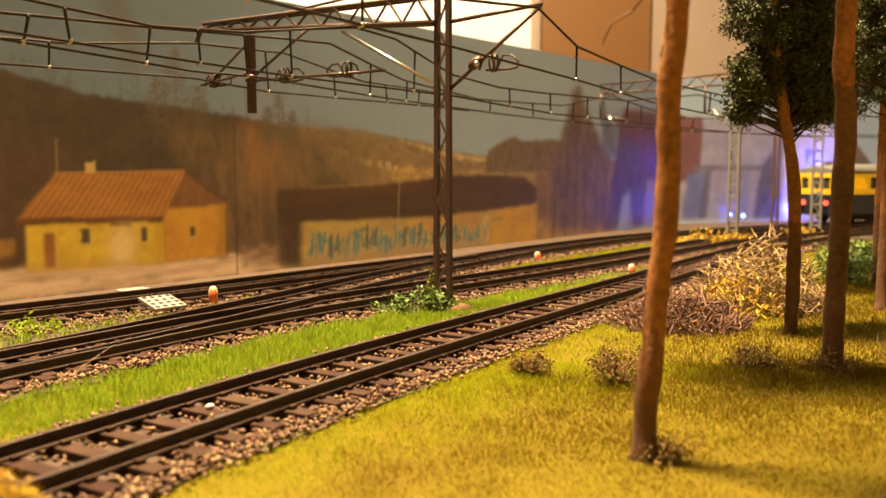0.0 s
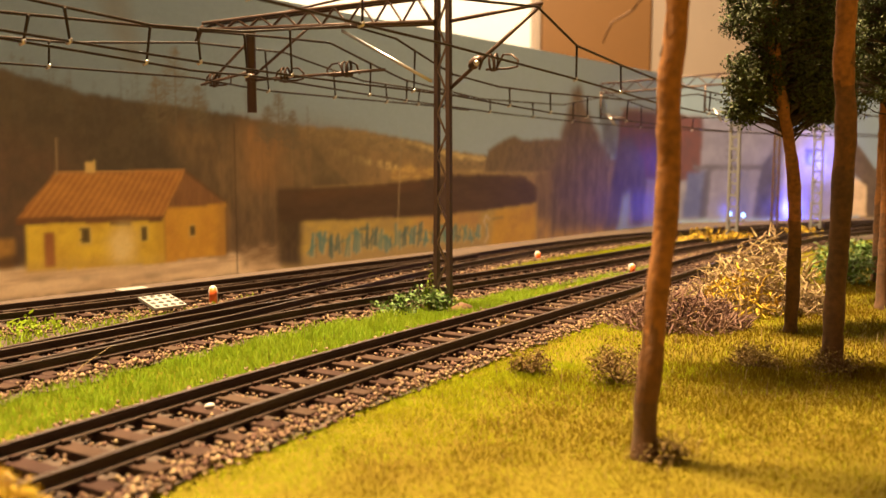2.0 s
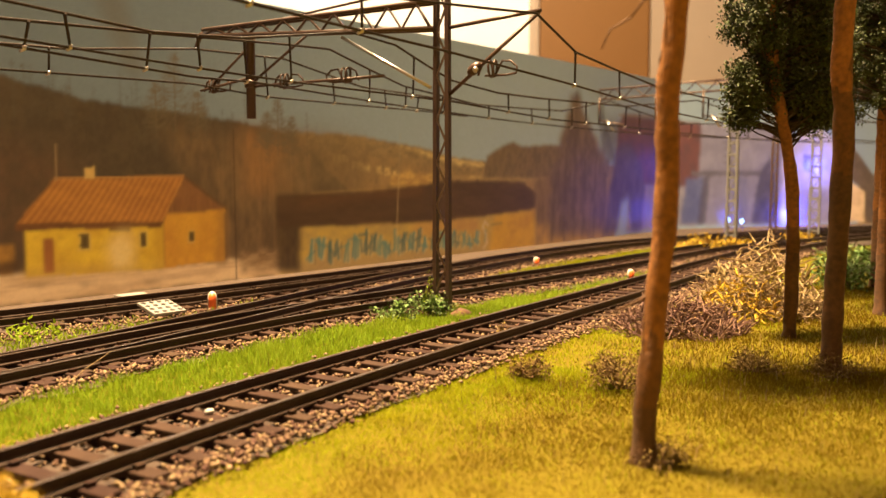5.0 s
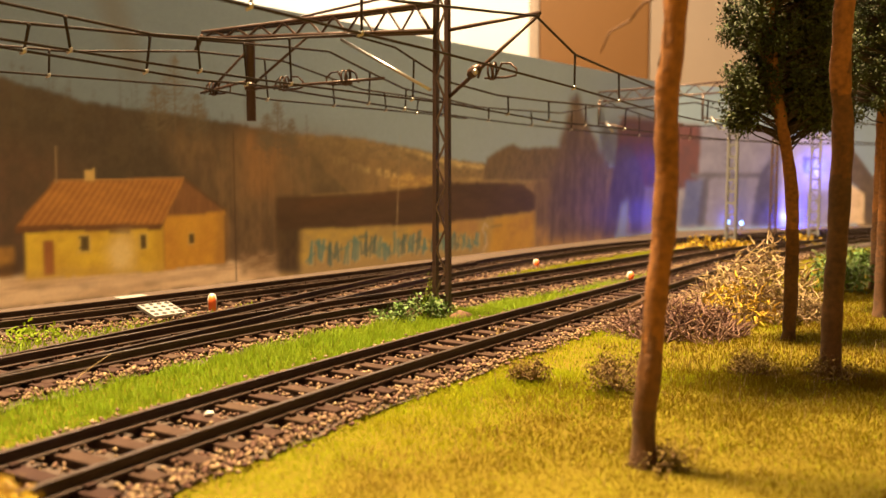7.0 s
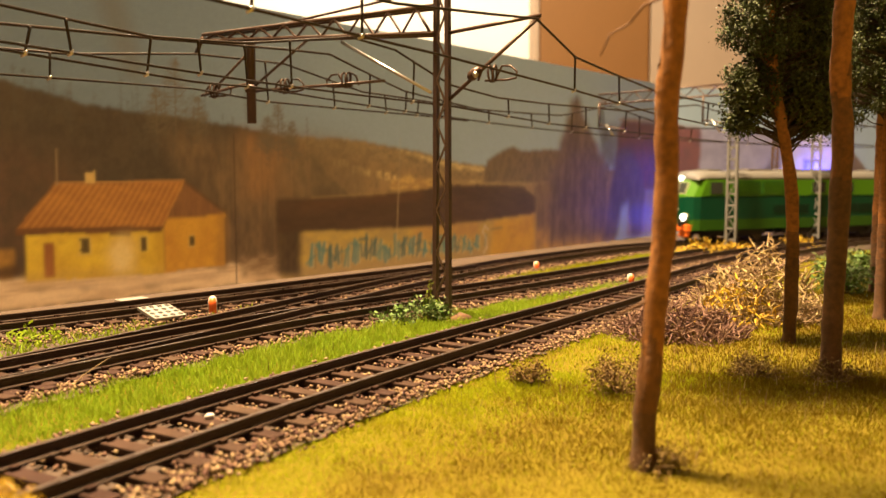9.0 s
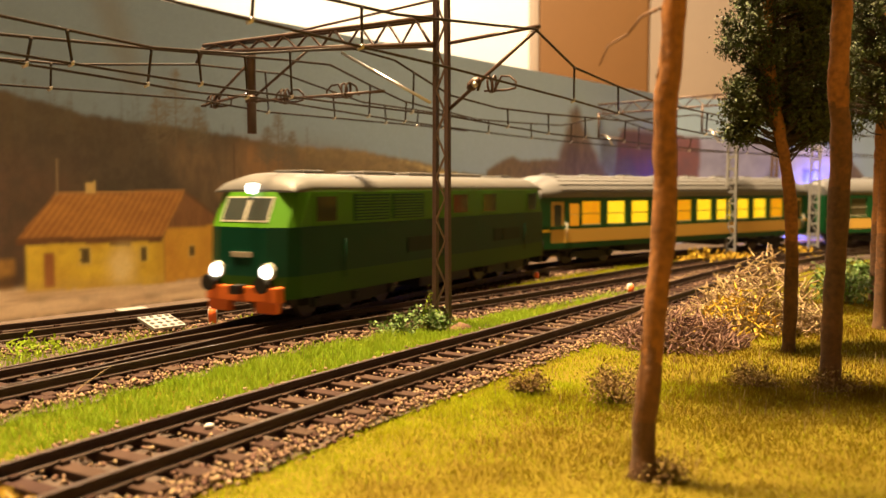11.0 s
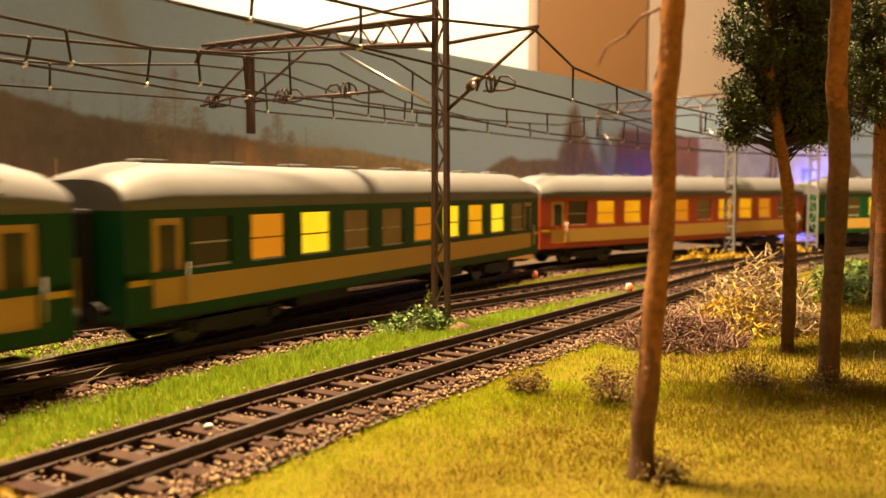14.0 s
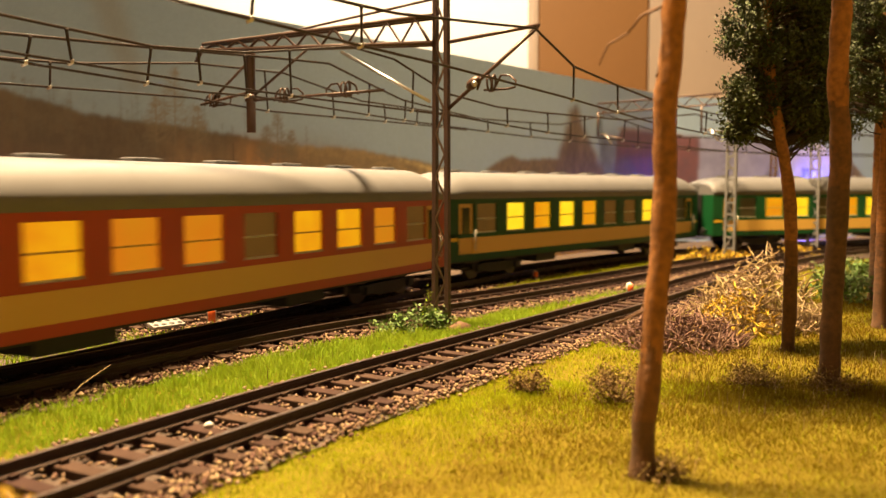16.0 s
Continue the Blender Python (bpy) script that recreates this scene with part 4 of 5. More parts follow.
def blades(name, pts, length, width, material, label, seed, lean=0.45):
    rng = np.random.RandomState(seed)
    n = len(pts)
    h = rng.uniform(length[0], length[1], n) * rng.uniform(0.6, 1.0, n) * np.clip(pts[:, 1] / 190.0, 0.5, 1.0)
    h = h * (0.55 + 0.75 * value_noise(pts[:, 0], pts[:, 1], 7, 7, seed) * np.clip(0.4 + value_noise(pts[:, 0], pts[:, 1], 2.5, 2.5, seed + 1), 0, 1.3))
    width = width * np.clip(pts[:, 1] / 170.0, 0.5, 1.3)
    a, b = rng.uniform(0, 6.283, n), rng.uniform(0, 6.283, n)
    k = rng.uniform(0, lean, n) * h
    base = np.stack([pts[:, 0], pts[:, 1], np.full(n, -4.7)], 1)
    sx, sy = np.cos(a) * width, np.sin(a) * width
    z0 = np.zeros(n)
    v0 = base + np.stack([sx, sy, z0], 1)
    v1 = base - np.stack([sx, sy, z0], 1)
    mx, my = np.cos(b) * k, np.sin(b) * k
    v2 = base + np.stack([mx * 0.35 - sx * 0.7, my * 0.35 - sy * 0.7, h * 0.6], 1)
    v3 = base + np.stack([mx * 0.35 + sx * 0.7, my * 0.35 + sy * 0.7, h * 0.6], 1)
    v4 = base + np.stack([mx, my, h], 1)
    v = np.stack([v0, v1, v2, v3, v4], 1).reshape(-1, 3)
    i = (np.arange(n) * 5)[:, None]
    f = np.concatenate([i + np.array([[0, 1, 2]]), i + np.array([[0, 2, 3]]), i + np.array([[3, 2, 4]])], 0)
    return raw_mesh(name, v, f, material, label, "grass")


def scatter(n, x0, x1, y0, y1, seed):
    rng = np.random.RandomState(seed)
    return np.stack([rng.uniform(x0, x1, n), rng.uniform(y0, y1, n)], 1)


def right_of(pts, line, u0, u1):
    us = np.arange(u0, u1, 4.0)
    q = np.array([line.at(u) for u in us])
    return pts[:, 0] > np.interp(pts[:, 1], q[:, 1], q[:, 0])


# meadow on the near side of the single track, denser close by
near = np.concatenate([scatter(190000, -60, 110, 60, 190, 21), scatter(120000, -20, 230, 170, 330, 22), scatter(45000, 60, 420, 320, 520, 23)])
near = near[right_of(near, LINE_A, 20, 880)]
near = near[near_line(near, LINE_A, 40, 890) > 14.8 + 3.5 * np.random.RandomState(3).rand(len(near))]
far_off = near_line(near, LINE_A, 40, 890)
patch = value_noise(near[:, 0], near[:, 1], 26, 26, 5) + 0.6 * value_noise(near[:, 0], near[:, 1], 9, 9, 6)
ochre = np.random.RandomState(8).rand(len(near)) < np.clip((far_off - 24) / 34 + 1.1 * (patch - 0.8), 0.03, 0.93)
blades("meadow_grass", near[~ochre], (0.7, 2.0), 0.075, M_MEADOW, "yellow-green static grass meadow beside the track", 31, 1.0)
blades("ochre_grass", near[ochre], (0.7, 2.0), 0.075, M_OCHRE, "ochre autumn grass under the pines", 36, 1.0)
# green strip between the tracks
strip = np.concatenate([scatter(190000, -110, 30, 90, 300, 24), scatter(60000, 0, 120, 230, 420, 25)])
strip = strip[~right_of(strip, LINE_A, 20, 880) & right_of(strip, LINE_B, 40, 880)]
strip = strip[(near_line(strip, LINE_A, 40, 890) > 16.5) & (near_line(strip, LINE_B, 40, 880) > 17.5)]
blades("strip_grass", strip, (1.4, 3.6), 0.09, M_GRASS, "bright green static grass strip between two tracks", 32, 0.8)
# between the middle and the running track, past the mast
gap = np.concatenate([scatter(70000, 0, 260, 340, 600, 26), scatter(30000, 100, 330, 440, 600, 27)])
gap = gap[~right_of(gap, LINE_B, 40, 880) & right_of(gap, LINE_T, 760, 1800)]
gap = gap[(near_line(gap, LINE_T, 860, 1700) > 17) & (near_line(gap, LINE_B, 300, 880) > 16)]
blades("verge_grass", gap, (1.6, 3.4), 0.18, M_MEADOW, "yellow-green grass verge between curved tracks", 33)
back = scatter(9000, -160, -60, 170, 300, 28)
back = back[(near_line(back, LINE_T, 700, 1200) > 17) & (near_line(back, LINE_C, 100, 640) > 15) & ~right_of(back, LINE_T, 760, 1800) & right_of(back, LINE_C, 60, 640)]
blades("sparse_weeds", back, (1.2, 3.0), 0.2, M_GRASS, "sparse green weeds between the back tracks", 34, 0.9)
sprig = scatter(800, -40, 110, 90, 220, 29)
sprig = sprig[near_line(sprig, LINE_A, 40, 890) > 24]
blades("pale_stalks", sprig, (2.5, 5.0), 0.09, M_STRAW, "pale dry stalks standing in the grass", 35, 0.3)

# ---------------------------------------------------------------- trees and bushes


def leaf_cloud(name, centres, count, spread, size, material, parent, seed, label=""):
    """Many small leaf faces gathered round twig ends."""
    rng = np.random.RandomState(seed)
    centres = np.array(centres, float)
    c = centres[rng.randint(0, len(centres), count)] + rng.normal(0, spread, (count, 3))
    a, b = rng.normal(0, 1, (count, 3)), rng.normal(0, 1, (count, 3))
    a /= np.linalg.norm(a, axis=1)[:, None]
    b /= np.linalg.norm(b, axis=1)[:, None]
    s = rng.uniform(size * 0.6, size * 1.3, (count, 1))
    v = np.stack([c - a * s, c + b * s * 0.7, c + a * s, c - b * s * 0.7], 1).reshape(-1, 3)
    f = np.arange(count * 4).reshape(-1, 4)
    ob = raw_mesh(name, v, f, material, label, "", parent)
    return ob


def pine(x, y, path, r0, r1, crown, label, seed, twigs=(), low=22.0):
    """A tall pine: bent trunk, limbs, and a crown of leaf clumps. path: offsets of the trunk at its heights."""
    th = tagged(empty("pine_tree", P(x, y, -4.8)), label, "tree", "pine trees")
    rng = random.Random(seed)
    pts, rad = [], []
    n = 48
    zs = [p[2] for p in path]
    for k in range(n + 1):
        z = zs[-1] * k / n
        ox, oy = np.interp(z, zs, [p[0] for p in path]), np.interp(z, zs, [p[1] for p in path])
        pts.append((ox + rng.uniform(-0.12, 0.12), oy + rng.uniform(-0.12, 0.12), z))
        rad.append((r0 + (r1 - r0) * k / n) * rng.uniform(0.92, 1.08) * (1.25 if k == 0 else 1.0))
    part("trunk", tube(B(), pts, rad, 14), M_BARK, th, "orange-brown flaking bark trunk")
    # Sleeves round the trunk foot: greyer bark, darkened further to stand for crown shade.
    for name, upto, fat, bark in ((("middle_bark", low * 1.35 + 3, 1.015, M_HALFSHADEBARK), ("lower_bark", low, 1.03, M_SHADEBARK_ROCK)) if low else ()):
        cut = max(2, round(n * upto / zs[-1]))
        bm = tube(B(), pts[:cut + 1], [r * fat for r in rad[:cut + 1]], 14, cap=False)
        bm.verts.ensure_lookup_table()
        top = Vector(pts[cut])
        for v in bm.verts[-14:]:
            v.co = top + (v.co - top) * 0.90 + Vector((0, 0, rng.uniform(-2, 5)))
        part(name, bm, bark, th, "dark grey-brown lower bark with crown shade in its colour" if bark is M_SHADEBARK_ROCK else "")
    for a, b, r in twigs:
        mid = [(a[i] + b[i]) / 2 + rng.uniform(-0.8, 0.8) for i in range(3)]
        part("dead_branch", tube(B(), [a, mid, b], [r, r * 0.8, r * 0.5], 6), M_SHADEBARK_ROCK, th)
    centres = []
    for cx, cy, cz, rx, rz, m in crown:
        for k in range(m):
            while True:
                d = Vector((rng.uniform(-1, 1), rng.uniform(-1, 1), rng.uniform(-1, 1)))
                if 0.15 < d.length < 1:
                    break
            tip = Vector((cx + d.x * rx, cy + d.y * rx, cz + d.z * rz))
            z = max(5, min(zs[-1], tip.z - rng.uniform(2, 8)))
            root = Vector((np.interp(z, zs, [p[0] for p in path]), np.interp(z, zs, [p[1] for p in path]), z))
            mid = (root + tip) / 2 + Vector((0, 0, rng.uniform(-1.5, 2.5)))
            part("limb", tube(B(), [root, mid, tip], [0.35, 0.22, 0.1], 4), M_LIMB, th)
            centres += [tuple(tip), tuple((tip * 2 + mid) / 3), tuple((tip * 3 + mid) / 4 + Vector((rng.uniform(-1, 1), rng.uniform(-1, 1), 0)))]
    if centres:
        leaf_cloud("crown", centres, len(centres) * 60, 1.25, 0.5, M_LEAF, th, seed, "dark green crumbly foliage")
    return th


pine(30.9, 127.5, [(0, 0, 0), (-0.2, 0, 6.4), (0.2, 0, 11.7), (0.6, 0, 16.9), (1.2, 0, 23.8), (1.7, 0, 30.7), (2.4, 0, 37.5), (2.5, 0, 43.3), (2.3, 0, 50), (2.3, 0, 54), (2.4, 0, 58), (2.9, 0, 62.4), (3.2, 0, 66.5), (3.4, 0, 71), (5, 0, 100), (6, 0, 140)],
     1.80, 1.70, [(6, 0, 128, 12, 10, 30)], "tall bent pine with a bare orange-brown trunk", 1,
     (((3.4, 0, 72.5), (0.9, 0, 70.6), 0.34), ((0.9, 0, 70.6), (-3.4, 0, 67), 0.28), ((-3.4, 0, 67), (-7.6, 0, 62.4), 0.18), ((2.6, 0, 66.5), (0.9, 0, 60.5), 0.32), ((1.4, 0, 27), (-5.3, 0, 23.5), 0.42)), low=12.0)
# First crown clump is out of view, set left of the trunk to shade the grass.
pine(86, 186, [(0, 0, 0), (-0.3, 0, 4.5), (-0.3, 0, 14.6), (0.1, 0, 24.6), (0.2, 0, 34.4), (0.5, 0, 43), (0.6, 0, 52.8), (0.2, 0, 59), (-0.6, 0, 65), (-0.6, 0, 71), (-0.3, 0, 77), (-0.2, 0, 83), (0, 0, 140)],
     2.15, 2.0, [(-36, -2, 116, 24, 10, 90), (-6, 0, 128, 20, 12, 60)], "straight pine with a dark lower trunk and orange top", 2, low=46.0)
pine(93.5, 228, [(0, 0, 0), (0.3, 0, 10.7), (0.2, 0, 21.4), (0, 0, 32), (-0.5, 0, 39.5), (-1.5, 0, 47), (-3, 0, 54.5), (-4.7, 0, 62), (-6.4, 0, 69.3), (-8, 0, 85), (-8, 0, 110)],
     1.75, 1.4, [(-12, 0, 68, 8, 7, 44), (-9, 2, 84, 11, 9, 56), (4, 4, 72, 11, 13, 84), (-4, 0, 104, 15, 14, 90), (9, 6, 90, 9, 10, 60), (-17, 0, 61, 4, 4, 14), (10, 8, 62, 10, 6, 40)], "pine with a low dense dark green crown", 3)
pine(137.5, 266, [(0, 0, 0), (0, 0, 40), (0.6, 0, 80), (1, 0, 130)], 1.9, 1.5, [(-6, 4, 84, 20, 22, 130), (0, 0, 115, 20, 14, 60)], "pine at the wood's edge with dark foliage", 4)
pine(139, 300, [(0, 0, 0), (0, 0, 40), (1.5, 0, 80), (2, 0, 130)], 2.0, 1.6, [(-4, 4, 90, 24, 24, 130)], "dark pine standing behind the others", 5)
pine(168, 330, [(0, 0, 0), (0, 0, 130)], 2.0, 1.5, [(-4, 0, 92, 24, 22, 110)], "dark pine at the back of the wood", 6)


def brush(name, x, y, rx, ry, h, count, material, label, seed, r=0.27, length=7.0):
    """A heap of bent dry twigs."""
    rng = random.Random(seed)
    bm = B()
    for k in range(count):
        a, d = rng.uniform(0, 6.28), math.sqrt(rng.random())
        hz = h * (1 - d * d) * rng.random()
        p = Vector((math.cos(a) * d * rx, math.sin(a) * d * ry, hz))
        w = Vector((rng.uniform(-1, 1), rng.uniform(-1, 1), rng.uniform(-0.5, 0.9))).normalized()
        L = length * rng.uniform(0.5, 1.2)
        q1 = p + w * L * 0.35 + Vector((rng.uniform(-1, 1), rng.uniform(-1, 1), rng.uniform(-1, 1))) * 0.8
        q2 = q1 + (w + Vector((rng.uniform(-1, 1), rng.uniform(-1, 1), rng.uniform(-0.7, 0.7))) * 0.7).normalized() * L * 0.4
        for q in (p, q1, q2):
            q.z = max(q.z, 0.15)
        tube(bm, [p, q1, q2], [r, r * 0.85, r * 0.4], 4)
        if rng.random() < 0.7:
            q3 = q1 + (w + Vector((rng.uniform(-1, 1), rng.uniform(-1, 1), rng.uniform(-0.5, 1)))).normalized() * L * 0.3
            q3.z = max(q3.z, 0.1)
            tube(bm, [q1, q3], [r * 0.7, r * 0.3], 4)
    return tagged(part(name, bm, material, at=P(x, y, -4.7)), label, "brushwood", kind="stuff")


brush("brushwood_heap", 66, 238, 19, 15, 10, 900, M_TWIG, "heap of purple-brown dry twigs on the grass", 41)
brush("brushwood_heap", 100, 268, 21, 18, 24, 1100, M_STRAW, "tall heap of pale straw-coloured dry twigs", 42, 0.3, 8)
brush("brushwood_heap", 88, 255, 14, 8, 15, 200, M_YELLOW, "yellow dry twigs tangled in the brush heap", 43, 0.3, 6)


def bush(name, x, y, rx, h, leaves, material, label, seed, size=0.7):
    rng = random.Random(seed)
    th = tagged(empty(name, P(x, y, -4.7)), label, "bush")
    tips = []
    for k in range(22):
        a, d = rng.uniform(0, 6.28), math.sqrt(rng.random())
        tip = Vector((math.cos(a) * d * rx, math.sin(a) * d * rx, h * (1 - 0.6 * d * d) * rng.uniform(0.35, 1)))
        part("stem", tube(B(), [(0, 0, 0), (tip.x * 0.4, tip.y * 0.4, tip.z * 0.6), tip], [0.2, 0.15, 0.08], 4), M_TWIG if material is not M_DRY else M_DRY, th)
        tips += [tuple(tip), (tip.x * 0.75, tip.y * 0.75, tip.z * 0.85)]
    leaf_cloud("leaves", tips, leaves, rx * 0.16, size, material, th, seed)
    return th


bush("green_bush", -4, 262, 7.5, 8, 900, M_GREENBUSH, "low dark green leafy bush at the mast foot", 51)
bush("green_bush", -14, 255, 7, 5, 500, M_GREENBUSH, "straggling green weeds beside the track", 52)
bush("green_bush", 160, 335, 16, 14, 1500, M_GREENBUSH, "dark green bush behind the trees", 53, 1.0)
bush("green_bush", 192, 400, 16, 10, 1000, M_GREENBUSH, "dark green bush by the far curve", 54, 1.0)
bush("yellow_bush", -41, 80, 4.0, 18, 4000, M_YELLOW, "bright yellow flowering bush beside the track", 55, 0.3)
bush("yellow_bush", 150, 492, 14, 6, 700, M_YELLOW, "low yellow flowering shrub beside the far track", 56, 1.0)
bush("yellow_bush", 172, 500, 12, 5, 500, M_YELLOW, "low yellow flowering shrub beside the far track", 57, 1.0)
bush("yellow_bush", 225, 540, 14, 6, 500, M_YELLOW, "yellow green shrub at the curve", 58, 1.0)
bush("yellow_bush", -4, 262, 2.5, 17, 60, M_GRASS, "yellow climbing weed on the mast", 59, 0.6)
bush("dry_weed", 19, 180, 4.5, 8, 1400, M_DRY, "dry brown weed clump in the meadow", 60, 0.3)
bush("dry_weed", 36, 172, 8, 9, 3000, M_DRY, "dry brown weed clump near the pine", 61, 0.3)
bush("dry_weed", 69, 186, 6, 6, 1800, M_DRY, "dry brown weed clump in shade", 62, 0.3)
bush("dry_weed", 86, 183, 8, 4, 1800, M_DRY, "dark leaf litter round a pine foot", 63, 0.3)
bush("dry_weed", 33, 126, 6, 3, 900, M_DRY, "dry litter round the bent pine's foot", 64, 0.3)
bush("dry_weed", 16, 222, 2.2, 6, 120, M_DRY, "thin dry weed beside the rail", 65, 0.4)
bush("yellow_weed", -108, 226, 8, 3.5, 260, M_GRASS, "yellow-green weeds beside the turnout", 66, 0.8)
tagged(part("rock", tube(B(), [(-4, 0, -1), (-2, 0, 0.2), (1, 0.3, 0.8), (4, 0, 0.2), (5.5, 0, -1)], [0.5, 2.0, 2.4, 1.9, 0.6], 9), M_SHADEBARK_ROCK, at=P(5, 258, -4.4, 0, 0, 40)), "brown rock beside the mast foot", "rock")
tagged(part("straw_stalk", tube(B(), [(0, 0, 0), (3, 3, 4), (7, 8, 7)], [0.12, 0.1, 0.05], 5), M_STRAW, at=P(-76, 168, -4.4)), "single dry grass stalk leaning by the turnout", "grass stalk")

# ---------------------------------------------------------------- rolling stock
# A vehicle's own space: x forward, y to its left, z up from the rail head, origin under its middle.
M_GREEN = mat("dark green coach paint", (0.006, 0.062, 0.018), 0.4, 0, 20.0, 0.25, 0.02, spec=0.25)
M_CREAM = mat("ochre cream coach paint", (0.60, 0.37, 0.075), 0.4, 0, 20.0, 0.25, 0.02, tint=(0.50, 0.29, 0.055))
M_RED = mat("brick red coach paint", (0.36, 0.045, 0.012), 0.35, 0, 20.0, 0.25, 0.02)
M_ROOF = mat("pale grey coach roof", (0.135, 0.135, 0.138), 0.55, 0, 12.0, 0.3, 0.05)
M_ROOFSEAM = mat("dark roof seam", (0.10, 0.09, 0.08), 0.6, 0, 5.0, 0.3, 0.05)
M_LIME = mat("light green engine paint", (0.055, 0.17, 0.005), 0.4, 0, 20.0, 0.2, 0.02, spec=0.25)
M_ENGINE = mat("deep green engine paint", (0.001, 0.040, 0.019), 0.4, 0, 20.0, 0.25, 0.02, spec=0.2)
M_ENGINEROOF = mat("dark grey engine roof", (0.10, 0.097, 0.09), 0.55, 0, 12.0, 0.3, 0.05)
M_HATCH = mat("dark hatch paint", (0.001, 0.016, 0.008), 0.45, 0, 20.0, 0.25, 0.02, spec=0.2)
M_SKIRT = mat("mid green skirt paint", (0.022, 0.075, 0.006), 0.4, 0, 20.0, 0.25, 0.02, spec=0.2)
M_BEAM = mat("orange buffer beam", (0.75, 0.16, 0.02), 0.5, 0, 6.0, 0.2, 0.05)
M_FRAME = mat("black running gear", (0.014, 0.013, 0.012), 0.6, 0.2, 3.0, 0.4, 0.2)
M_WHEEL = mat("worn wheel steel", (0.08, 0.07, 0.065), 0.4, 0.9, 3.0, 0.3, 0.1)
M_GLASS = mat("dark window glass", (0.03, 0.035, 0.03), 0.08, 0, 20.0, 0.2, 0.0)
M_SILVER = mat("pale window frame", (0.55, 0.52, 0.42), 0.35, 0.4, 5.0, 0.2, 0.0)
M_NAVY = mat("navy railcar paint", (0.012, 0.016, 0.03), 0.35, 0, 20.0, 0.2, 0.02)
M_BUTTER = mat("yellow railcar paint", (0.62, 0.40, 0.02), 0.35, 0, 20.0, 0.2, 0.02)
M_HEADLAMP = mat("lit headlamp", (1.0, 0.95, 0.82), 0.3, 0, 20.0, 0.05, 0.0, glow=7.0)
M_TAILLAMP = mat("lit red tail lamp", (1.0, 0.10, 0.05), 0.3, 0, 20.0, 0.05, 0.0, glow=3.0)
M_LIT = [mat("compartment in bright light", (1.0, 0.56, 0.008), 0.5, 0, 9.0, 0.9, 0.0, glow=1.25, tint=(1.0, 0.70, 0.03)),
         mat("compartment in yellow light", (1.0, 0.44, 0.006), 0.5, 0, 7.0, 1.0, 0.0, glow=0.9, tint=(0.85, 0.24, 0.005)),
         mat("compartment in orange light", (1.0, 0.27, 0.01), 0.5, 0, 9.0, 0.9, 0.0, glow=0.65, tint=(0.9, 0.36, 0.01)),
         mat("compartment in dim light", (0.50, 0.20, 0.03), 0.5, 0, 9.0, 0.9, 0.0, glow=0.25, tint=(0.25, 0.12, 0.02)),
         mat("dark compartment", (0.07, 0.06, 0.025), 0.3, 0, 9.0, 0.6, 0.0)]


def bogie(th, x, wheelbase=29.0, axles=2):
    bg = part("bogie", box(B(), -wheelbase / 2 - 5, wheelbase / 2 + 5, -11.5, 11.5, 4.2, 6.4, 0.4), M_FRAME, th, "black bogie", at=P(x, 0, 0))
    for s in (-1, 1):
        bm = B()
        prism(bm, [(-wheelbase / 2 - 4, 4.5), (-wheelbase / 2 + 4, 3.6), (-6, 2.6), (6, 2.6), (wheelbase / 2 - 4, 3.6), (wheelbase / 2 + 4, 4.5), (wheelbase / 2 + 4, 6.8), (-wheelbase / 2 - 4, 6.8)], s * 12 - 0.7, s * 12 + 0.7)
        part("side_frame", bm, M_FRAME, bg)
    for k in range(axles):
        wx = -wheelbase / 2 + wheelbase * k / (axles - 1)
        part("wheelset", tube(B(), [(wx, -9.2, 5.3), (wx, -7.2, 5.3), (wx, -7.1, 5.3), (wx, 7.1, 5.3), (wx, 7.2, 5.3), (wx, 9.2, 5.3)], [5.2, 5.4, 1.0, 1.0, 5.4, 5.2], 18), M_WHEEL, bg)
        for s in (-1, 1):
            part("axle_box", box(B(), wx - 1.6, wx + 1.6, s * 12.8 - 0.9, s * 12.8 + 0.9, 3.6, 6.4, 0.3), M_FRAME, bg)
    return bg


def buffers(th, half):
    for e in (-1, 1):
        for s in (-1, 1):
            bm = B()
            tube(bm, [(e * half, s * 10, 12), (e * (half + 3.2), s * 10, 12), (e * (half + 3.2), s * 10, 12), (e * (half + 3.9), s * 10, 12)], [1.0, 1.0, 2.5, 2.4], 12)
            part("buffer", bm, M_FRAME, th)
        part("coupling", box(B(), min(e * half, e * (half + 4)), max(e * half, e * (half + 4)), -1.5, 1.5, 9, 11.5), M_FRAME, th)


def roof_ring(x, hw, z0, z1, inset=0.0, n=12):
    out = []
    for k in range(n + 1):
        a = math.pi * k / n
        c, s = math.cos(a), math.sin(a)
        out.append((x, (hw - inset) * math.copysign(abs(c) ** 0.75, c), z0 + (z1 - z0 - inset * 0.8) * (s ** 0.8)))
    return out


def coach_roof(th, half, hw, z0, z1, material, drop=14.0):
    """Arched roof that slopes down towards both ends."""
    rings = []
    for x, f in ((-half, 0.62), (-half + 3, 0.78), (-half + drop, 1.0), (half - drop, 1.0), (half - 3, 0.78), (half, 0.62)):
        rings.append(roof_ring(x, hw, z0, z0 + (z1 - z0) * f))
    return part("roof", loft(B(), rings, smooth=True), material, th, "pale grey arched roof" if material is M_ROOF else "")


